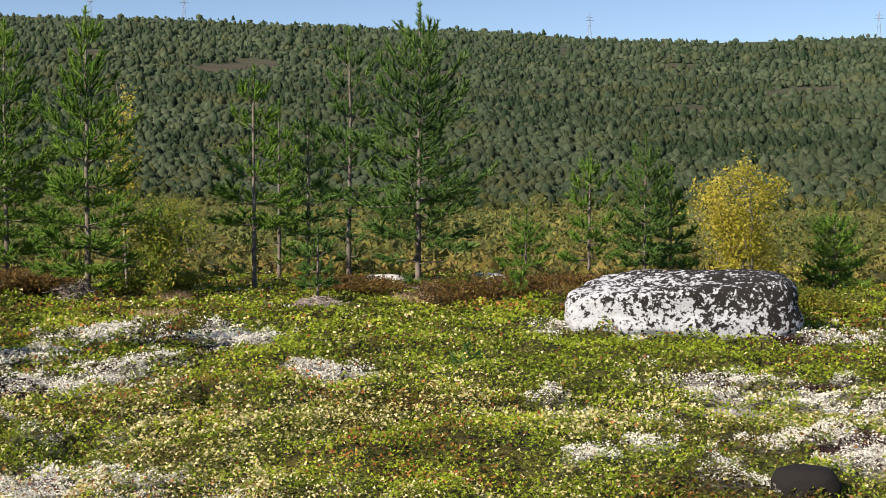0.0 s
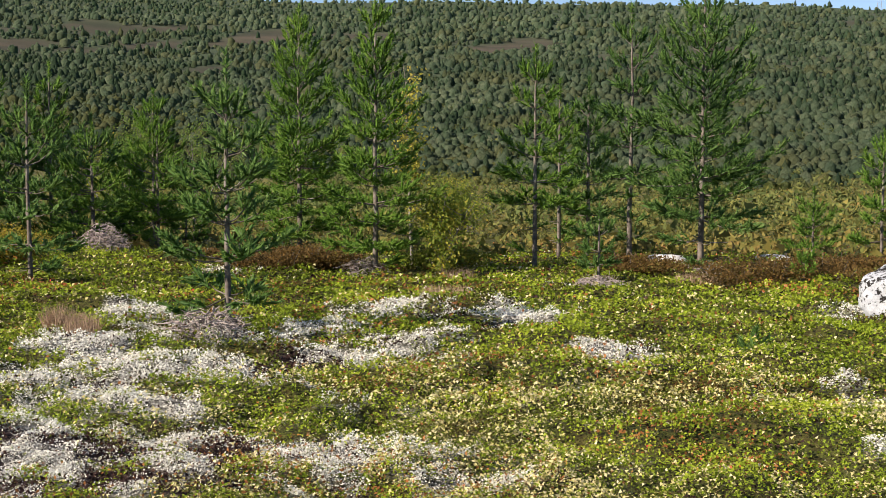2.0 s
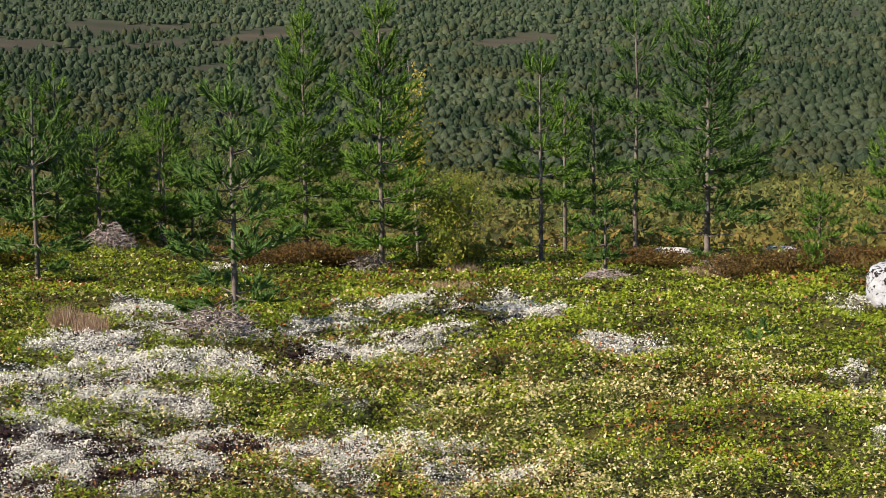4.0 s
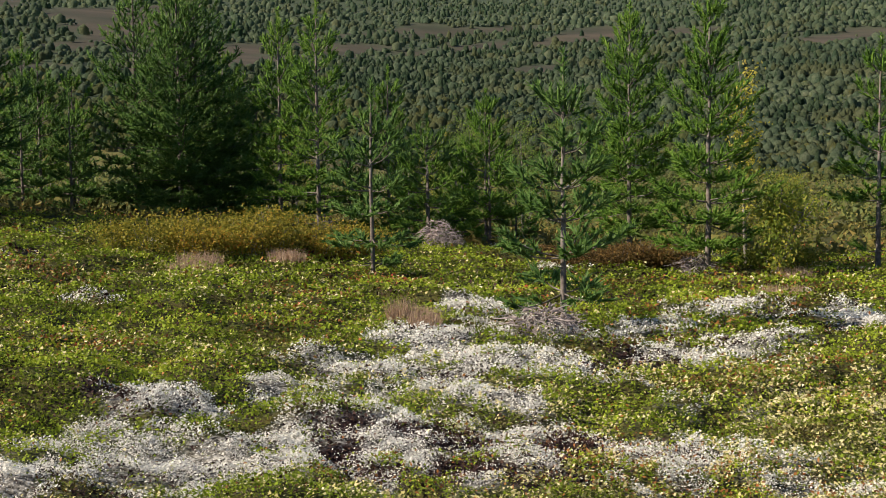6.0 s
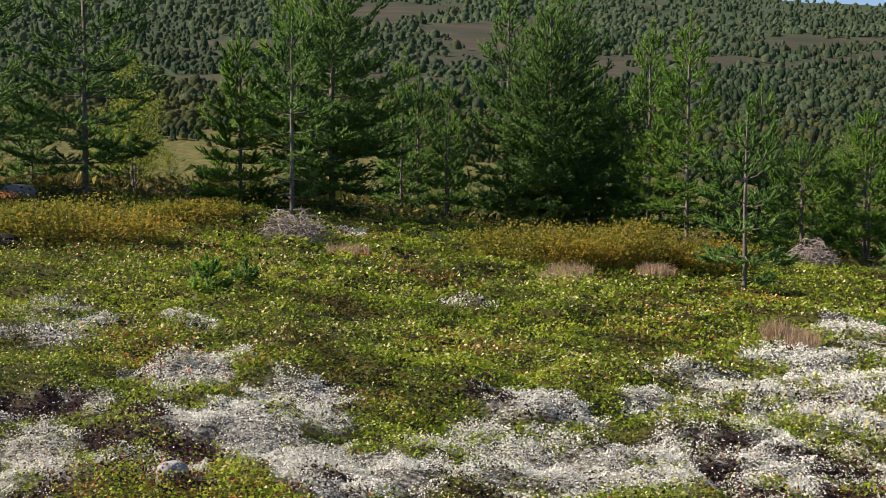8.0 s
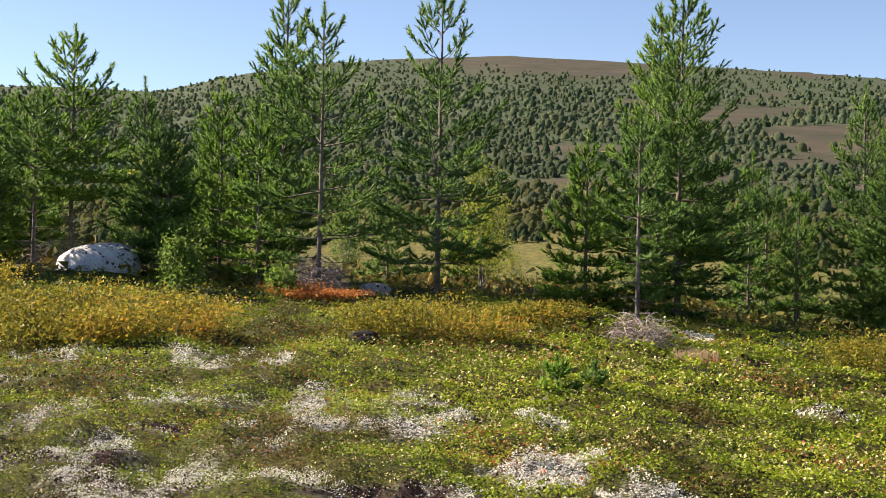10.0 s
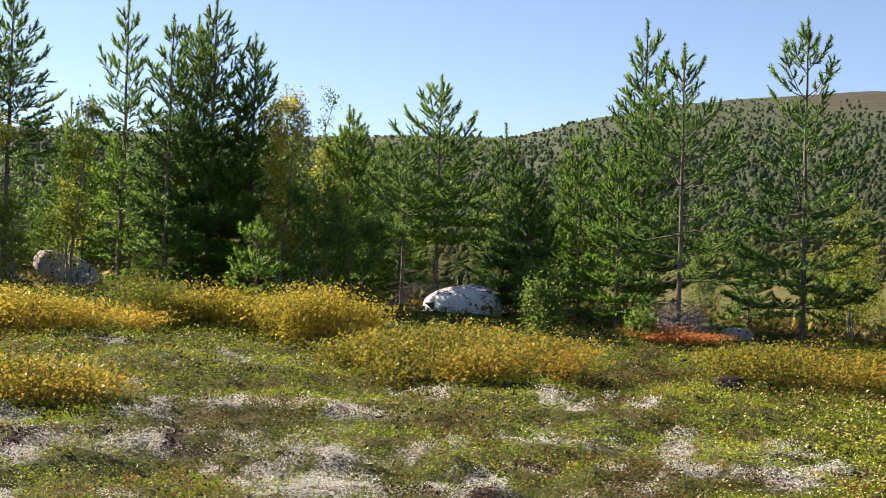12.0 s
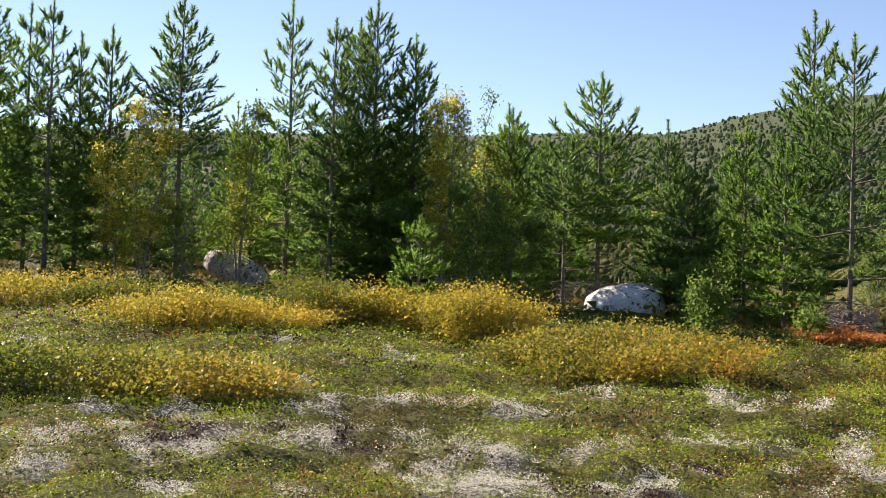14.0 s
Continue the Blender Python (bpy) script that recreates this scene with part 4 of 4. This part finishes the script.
def heath_round():
    """The same heath close about the standpoint and behind it."""
    rng = np.random.default_rng(406)
    n = 90000
    a, d = rng.uniform(0, 2 * math.pi, n), np.sqrt(rng.uniform(0.3, 170, n))
    x, y = -d * np.sin(a), d * np.cos(a)
    az = np.degrees(np.arctan2(-x, y))
    keep = (d < 4.9) | (az < -21) | (az > 101)
    x, y = x[keep], y[keep]
    v, f = blades(x, y, land(x, y) + 0.02 + 0.05 * rng.random(len(x)), np.full(len(x), 0.022), 0.7, rng, True)
    tagged(new("heath_leaves", mesh_of("heath_leaves", v, f, [HEATH_GREEN])), "low mat of green crowberry and lingonberry leaves", "ground plants", kind="stuff")


heath_round()

# ---- stones ----


def stone_material(name, pale, mid, dark, amount, pits=0.5):
    """Weathered gneiss with crusts of black lichen, thickened towards +x to paint in the shaded end; amount shifts how
    much is black.
    """
    m, tree, b = material(name, 0.85, 0.25)
    p = place(tree)
    grain, blotch, spots, broad = noise_tex(tree, 55, 5, 0.7, p), noise_tex(tree, 8.5, 8, 0.78, p), noise_tex(tree, 22, 4, 0.6, p), noise_tex(tree, 1.3, 3, 0.5, p)
    rock = ramp(tree, grain.outputs["Fac"], [(0.3, mid), (0.6, pale)]).outputs[0]
    grey = ramp(tree, blotch.outputs["Fac"], [(0.42, (0.0, 0.0, 0.0)), (0.6, (0.75, 0.75, 0.75))]).outputs[0]
    rock = mix(tree, grey, rock, mid)
    split = tree.nodes.new("ShaderNodeSeparateXYZ")
    tree.links.new(p, split.inputs[0])
    total = node(tree, "ShaderNodeMath")
    total.operation = "MULTIPLY_ADD"
    total.inputs[1].default_value, total.inputs[2].default_value = 0.24, amount - 0.4
    tree.links.new(broad.outputs["Fac"], total.inputs[0])
    # More black towards +x: lichen, and shade of the right end put into the colour.
    east = node(tree, "ShaderNodeMath")
    east.operation = "MULTIPLY_ADD"
    east.inputs[1].default_value = 0.022
    tree.links.new(split.outputs[0], east.inputs[0])
    tree.links.new(total.outputs[0], east.inputs[2])
    upper = node(tree, "ShaderNodeMath")
    upper.operation = "MULTIPLY_ADD"
    upper.inputs[1].default_value = 0.2
    tree.links.new(split.outputs[2], upper.inputs[0])
    tree.links.new(east.outputs[0], upper.inputs[2])
    crust = node(tree, "ShaderNodeMath")
    crust.operation = "MULTIPLY_ADD"
    crust.inputs[1].default_value = 0.82
    tree.links.new(blotch.outputs["Fac"], crust.inputs[0])
    tree.links.new(upper.outputs[0], crust.inputs[2])
    fleck = node(tree, "ShaderNodeMath")
    fleck.operation = "MULTIPLY_ADD"
    fleck.inputs[1].default_value = 0.8
    tree.links.new(spots.outputs["Fac"], fleck.inputs[0])
    tree.links.new(crust.outputs[0], fleck.inputs[2])
    black = ramp(tree, fleck.outputs[0], [(0.655, (0.0, 0.0, 0.0)), (0.685, (1.0, 1.0, 1.0))]).outputs[0]
    tree.links.new(mix(tree, black, rock, dark), b.inputs["Base Color"])
    bump(tree, blotch.outputs["Fac"], b, pits, 0.05)
    return m


STONE_PALE = stone_material("pale_gneiss", (0.55, 0.575, 0.62), (0.34, 0.36, 0.4), (0.018, 0.016, 0.015), 0.085)
STONE_GREY = stone_material("grey_gneiss", (0.5, 0.46, 0.46), (0.27, 0.25, 0.27), (0.025, 0.022, 0.022), 0.0)
STONE_WHITE = stone_material("whitish_gneiss", (0.72, 0.71, 0.69), (0.45, 0.44, 0.44), (0.03, 0.027, 0.026), -0.07)
STONE_DARK = stone_material("dark_gneiss", (0.3, 0.28, 0.27), (0.1, 0.09, 0.09), (0.014, 0.012, 0.012), 0.34)


def boulder(name, x, y, length, depth, height, turn, box, seed, mat, label, sink=0.1, group="", skew=0.0, deep=0.0):
    """A rounded block: box 2 is an egg, larger values are squarer; skew lowers its far end."""
    rng = random.Random(seed)
    bm = bmesh.new()
    bmesh.ops.create_icosphere(bm, subdivisions=5 if length > 1.2 else 4, radius=1.0)
    shift = Vector((rng.uniform(-50, 50), rng.uniform(-50, 50), rng.uniform(-50, 50)))
    facets = [(Vector((rng.gauss(0, 1), rng.gauss(0, 1), rng.gauss(0, 0.8))).normalized(), rng.uniform(0.95, 1.15)) for _ in range(16)]
    for v in bm.verts:
        c = v.co
        k = (abs(c.x) ** box + abs(c.y) ** box + abs(c.z) ** box) ** (-1 / box)
        c *= k
        for n, far in facets:
            over = c.dot(n) - far
            if over > 0:
                c -= n * over * 0.9
        lump = 0.07 * noise.noise(c * 0.9 + shift) + 0.035 * noise.noise(c * 2.3 + shift) + 0.02 * noise.noise(c * 6 + shift) + 0.01 * noise.noise(c * 17 + shift)
        c *= 1 + lump
        v.co = Vector((c.x * length / 2, c.y * depth / 2, (c.z - skew * c.x) * height * (1 + sink) / 2 + height * (1 - sink) / 2))
    me = bpy.data.meshes.new(name)
    bm.to_mesh(me)
    bm.free()
    me.materials.append(mat)
    smooth(me)
    ob = new(name, me)
    ob.location, ob.rotation_euler = (x, y, at(x, y) - deep), (0, 0, radians(turn))
    return tagged(ob, label, "boulder", group)


boulder("boulder", 2.58, 14.45, 2.4, 1.25, 0.6, -2.0, 5.0, 11, STONE_PALE, "flat-topped pale boulder blotched with black lichen on the heath", sink=0.5, skew=-0.08)
boulder("boulder", -23.21, 7.84, 1.45, 1.1, 0.78, 68, 2.4, 12, STONE_WHITE, "low whitish boulder behind dwarf birch", skew=-0.15, deep=0.28)
boulder("boulder", -25.98, 0.88, 1.3, 0.9, 0.6, 85, 2.2, 18, STONE_GREY, "grey pointed boulder with dark lichen below pines", skew=0.6)
for k, (rx, ry, half, high, kind) in enumerate([
    (-0.92, 20.7, 0.36, 0.2, 1), (0.78, 22.49, 0.31, 0.18, 1), (1.87, 7.09, 0.17, 0.15, 2), (-4.81, 3.64, 0.07, 0.09, 0),
    (2.08, 9.81, 0.50, 0.05, 3), (-3.38, 14.71, 0.14, 0.11, 2), (-19.99, 11.68, 0.28, 0.2, 0), (-13.15, 7.60, 0.14, 0.10, 2),
    (-13.33, 7.66, 0.16, 0.11, 2),
]):
    mat, words = ((STONE_GREY, "small grey stone streaked with lichen in the heath"), (STONE_WHITE, "low pale stone half sunk in the heath"),
                  (STONE_DARK, "small black stone in pale lichen"), (STONE_GREY, "flat grey rock slab level with the lichen"))[kind]
    turn = math.degrees(math.atan2(-rx, ry))
    boulder("stone", rx, ry, half * 2, half * 1.3, high, turn, 2.8, 40 + k, mat, words, sink=0.5)

# ---- dwarf birch, dead brushwood, dry grass ----
SHRUB_GREEN = leafy("dwarf_birch_leaves_green", [(0.0, (0.06, 0.09, 0.015)), (0.4, (0.13, 0.17, 0.025)), (0.8, (0.26, 0.26, 0.04)), (1.0, (0.45, 0.33, 0.05))], 0.5, 0.45, 1.4)
SHRUB_OLIVE = leafy("dwarf_birch_leaves_olive", [(0.0, (0.08, 0.1, 0.02)), (0.35, (0.2, 0.2, 0.03)), (0.7, (0.38, 0.31, 0.045)), (1.0, (0.5, 0.24, 0.04))], 0.5, 0.45, 1.4)
SHRUB_GOLD = leafy("dwarf_birch_leaves_gold", [(0.0, (0.14, 0.16, 0.025)), (0.35, (0.33, 0.29, 0.04)), (0.75, (0.55, 0.43, 0.06)), (1.0, (0.5, 0.29, 0.04))], 0.5, 0.45, 1.4)
SHRUB_ORANGE = leafy("dwarf_birch_leaves_orange", [(0.0, (0.3, 0.13, 0.04)), (0.4, (0.52, 0.2, 0.06)), (0.8, (0.62, 0.27, 0.09)), (1.0, (0.5, 0.12, 0.05))], 0.5, 0.45, 1.4)
SHRUB_RUST = leafy("dwarf_birch_leaves_rust", [(0.0, (0.06, 0.05, 0.02)), (0.4, (0.13, 0.085, 0.03)), (0.75, (0.21, 0.125, 0.04)), (1.0, (0.16, 0.17, 0.04))], 0.5, 0.45, 1.4)
DRY_GRASS = leafy("dry_grass", [(0.0, (0.25, 0.17, 0.11)), (0.5, (0.42, 0.3, 0.21)), (1.0, (0.55, 0.42, 0.28))], 0.7, 0.25, 1.4)


def shrub(x, y, half, height, tone_index, seed):
    rng = np.random.default_rng(seed)
    root = new("dwarf_birch")
    az = math.atan2(-x, y)
    root.location, root.rotation_euler = (x, y, at(x, y)), (0, 0, az)
    deep = max(0.35, half * 0.55)
    n = int(4600 + 10500 * half * height)
    clumps = max(8, int(26 * half))
    cu, cv = rng.uniform(-1, 1, clumps), rng.uniform(-1, 1, clumps)
    inside = np.sqrt(cu ** 2 + cv ** 2)
    cu, cv = np.where(inside > 1, cu / inside, cu), np.where(inside > 1, cv / inside, cv)
    tall = height * (1.12 - 0.4 * (cu ** 2 + cv ** 2)) * rng.uniform(0.72, 1.08, clumps)
    cx, cy = cu * half, cv * deep
    k = rng.integers(0, clumps, n)
    s = rng.random(n) ** 0.6
    spread = 0.1 + 0.12 * s
    px, py = cx[k] + rng.normal(size=n) * spread, cy[k] + rng.normal(size=n) * spread
    base = np.array([at(*(root.location.xy + Vector((math.cos(az) * a - math.sin(az) * c, math.sin(az) * a + math.cos(az) * c)))) for a, c in zip(cx, cy)]) - root.location.z
    pz = base[k] + 0.03 + tall[k] * s * rng.uniform(0.75, 1.05, n)
    v, f = blades(px, py, pz, np.full(n, 0.0185), 0.9, rng, True)
    part("leaf_mass", mesh_of("leaf_mass", v, f, [(SHRUB_GREEN, SHRUB_OLIVE, SHRUB_GOLD, SHRUB_ORANGE, SHRUB_RUST)[tone_index]]), root)
    stems = []
    for i in range(clumps):
        for _ in range(2):
            top = np.array([cx[i], cy[i], base[i] + tall[i] * 0.9]) + rng.normal(size=3) * 0.07
            foot = np.array([cx[i] * 0.85, cy[i] * 0.85, base[i] - 0.02]) + np.append(rng.normal(size=2) * 0.05, 0)
            stems.append(tube(np.array([foot, (foot + top) / 2 + rng.normal(size=3) * 0.02, top]), [0.006, 0.005, 0.003], 3))
    v, f = join(stems)
    tagged(part("stem_tangle", mesh_of("stem_tangle", v, f, [PINE_BARK]), root), kind="stuff")
    colour = ("green and yellow", "olive and orange", "golden yellow", "bright orange", "rust brown")[tone_index]
    return tagged(root, f"low dwarf birch thicket with {colour} leaves", "shrub", "dwarf birch thickets")


for k, row in enumerate([
    (-16.76, 3.66, 0.83, 0.76, 2), (-18.19, 2.62, 0.58, 0.66, 2), (-13.74, 4.76, 1.32, 0.57, 1), (-14.23, 3.82, 0.56, 0.36, 1),
    (-18.75, 1.45, 1.28, 0.63, 0), (-16.84, -0.23, 0.86, 0.50, 2), (-18.38, 9.45, 0.64, 0.22, 3), (-13.48, 8.67, 0.95, 0.50, 1),
    (-15.44, 11.77, 0.58, 0.32, 1), (-11.22, 0.01, 0.79, 0.36, 1), (-19.42, -1.81, 1.08, 0.58, 2), (-17.80, 0.66, 1.28, 0.33, 2),
    (-19.03, -0.78, 0.89, 0.50, 0), (-11.38, -0.97, 0.95, 0.38, 0), (-13.19, 4.28, 0.82, 0.34, 1), (-11.04, 14.11, 0.83, 0.6, 1),
    (-10.79, 15.20, 0.87, 0.62, 1), (-10.47, 16.32, 0.99, 0.58, 1),
] + [
    (-10.16, 17.08, 0.59, 0.43, 1), (0.74, 18.09, 0.92, 0.33, 4), (1.85, 19.17, 0.57, 0.30, 4), (-5.85, 18.49, 0.58, 0.27, 4),
    (-6.06, 18.09, 0.81, 0.33, 4), (-1.17, 19.20, 0.49, 0.19, 4), (-3.96, 19.23, 0.50, 0.34, 0), (4.40, 16.29, 0.50, 0.27, 0),
    (-7.50, 20.38, 0.83, 0.16, 4), (-6.10, 18.69, 0.67, 0.30, 4), (-17.65, 3.90, 0.84, 0.65, 2),
]):
    shrub(*row, 500 + k)


def brushwood(x, y, half, height, brown, seed):
    """A heap of dead grey pine twigs."""
    rng = np.random.default_rng(seed)
    pieces = []
    for k in range(int(190 + 120 * half)):
        a, r = rng.random() * 6.28, half * 0.75 * rng.random() ** 0.6
        foot = np.array([math.cos(a) * r, math.sin(a) * r, height * (1 - (r / half) ** 2) * rng.uniform(0.0, 0.75)])
        b, ln = a + rng.normal() * 1.1, half * (0.2 + 0.4 * rng.random())
        go = np.array([math.cos(b), math.sin(b), rng.uniform(-0.1, 0.7)])
        w = np.linspace(0, 1, 4)
        pts = foot + go * (ln * w)[:, None] - np.array([0, 0, 1.0]) * (ln * rng.uniform(0.2, 0.9) * w ** 2)[:, None] + rng.normal(size=(4, 3)) * 0.05 * ln
        pts[:, 2] = np.clip(pts[:, 2], 0.0, height * 1.1)
        pieces.append(tube(pts, (0.0045 + 0.006 * rng.random()) * (1.15 - w), 3))
        for _ in range(2):
            q = rng.random()
            p0 = np.array([np.interp(q, w, pts[:, i]) for i in range(3)])
            p1 = p0 + (go * 0.3 + rng.normal(size=3) * 0.5) * ln * 0.45
            pieces.append(tube(np.array([p0, p1]), [0.0035, 0.002], 3))
    v, f = join(pieces)
    ob = new("brushwood", mesh_of("brushwood", v, f, [PINE_BARK if brown else DEAD_WOOD]))
    ob.location = (x, y, at(x, y))
    return tagged(ob, ("brown" if brown else "grey") + " heap of dead pine twigs on the heath", "brushwood", kind="stuff")


for k, row in enumerate([
    (-4.42, 11.01, 0.4, 0.34, 0), (-13.10, 11.62, 0.48, 0.59, 0), (-5.10, 18.35, 0.39, 0.37, 0), (-1.60, 17.06, 0.36, 0.22, 0),
    (-9.96, 20.15, 0.38, 0.52, 0), (-10.03, 20.14, 0.38, 0.69, 0), (-24.84, 7.65, 0.72, 0.68, 0), (-25.41, 9.13, 0.69, 0.67, 1),
    (-11.66, 19.23, 0.29, 0.65, 1), (-19.27, 10.18, 0.56, 0.80, 0), (-0.28, 19.28, 0.41, 0.20, 0), (-11.41, 19.39, 0.38, 0.23, 1),
]):
    brushwood(*row, 600 + k)


def dry_grass(x, y, half, height, tall, seed):
    rng = np.random.default_rng(seed)
    n = int(900 * (0.4 + half))
    a, r = rng.random(n) * 6.28, half * np.sqrt(rng.random(n))
    foot = np.stack([np.cos(a) * r, np.sin(a) * r * 0.7, np.full(n, -0.02)], -1)
    lean = rng.normal(size=(n, 2)) * 0.22
    tip = foot + np.stack([lean[:, 0] * height, lean[:, 1] * height, height * rng.uniform(0.5, 1.1, n)], -1)
    side = np.stack([np.cos(a * 7), np.sin(a * 7), np.zeros(n)], -1) * 0.004
    v = np.stack([foot - side, foot + side, tip], 1).reshape(-1, 3)
    ob = new("dry_grass", mesh_of("dry_grass", v, np.arange(n * 3).reshape(-1, 3), [DRY_GRASS]))
    ob.location = (x, y, at(x, y))
    return tagged(ob, "tuft of dry pinkish-brown grass in the heath", "grass", kind="stuff")


for k, row in enumerate([
    (-5.76, 10.83, 0.13, 0.26, 0), (-5.66, 11.04, 0.13, 0.18, 0), (-9.26, 14.30, 0.25, 0.22, 0), (-9.53, 12.67, 0.30, 0.20, 0),
    (-11.41, 11.01, 0.30, 0.16, 0), (-11.94, 10.21, 0.23, 0.12, 0), (-3.25, 15.42, 0.30, 0.18, 0), (-3.66, 18.17, 0.24, 0.23, 1),
    (-9.31, 14.37, 0.22, 0.21, 0), (-9.84, 13.27, 0.31, 0.19, 0), (-0.37, 18.09, 0.31, 0.14, 0), (-5.40, 10.59, 0.15, 0.19, 1),
]):
    dry_grass(*row, 700 + k)

# ---- power line on the ridge ----
STEEL, _tree, _b = material("galvanised_steel", 0.5, 0.5)
_b.inputs["Metallic"].default_value = 0.8
_c = noise_tex(_tree, 3.0, 3.0, 0.5, place(_tree))
_tree.links.new(ramp(_tree, _c.outputs["Fac"], [(0.3, (0.22, 0.23, 0.25)), (0.7, (0.34, 0.35, 0.37))]).outputs[0], _b.inputs["Base Color"])


def pylon(az, d, height):
    x, y = polar(az, d)
    root = new("power_pylon")
    root.location, root.rotation_euler = (x, y, at(x, y) - 2), (0, 0, radians(az))
    foot = height * 0.09
    for sx in (-1, 1):
        for sy in (-1, 1):
            v, f = tube(np.array([[sx * foot, sy * foot, 0], [sx * 0.5, sy * 0.5, height * 0.8], [0, 0, height]]), [0.3, 0.25, 0.2], 4)
            part("leg", mesh_of("leg", v, f, [STEEL]), root)
    for level, wide in ((0.72, 0.16), (0.84, 0.13)):
        v, f = tube(np.array([[-wide * height, 0, level * height], [0, 0, level * height + 0.6], [wide * height, 0, level * height]]), [0.2, 0.35, 0.2], 4)
        part("crossarm", mesh_of("crossarm", v, f, [STEEL]), root)
    for k in range(6):
        z0, z1 = k / 6 * 0.72, (k + 1) / 6 * 0.72
        w0, w1 = foot * (1 - z0) + 0.4 * z0, foot * (1 - z1) + 0.4 * z1
        v, f = tube(np.array([[-w0, -w0, z0 * height], [w1, -w1, z1 * height]]), [0.14, 0.14], 3)
        part("brace", mesh_of("brace", v, f, [STEEL]), root)
    return tagged(root, "distant steel lattice power pylon on the ridge", "pylon", "power line pylons")


for az, d, high in ((-6.34, 1690, 34), (-18.38, 1690, 34), (11.25, 1690, 31), (15.14, 1690, 32)):
    pylon(az, d, high)
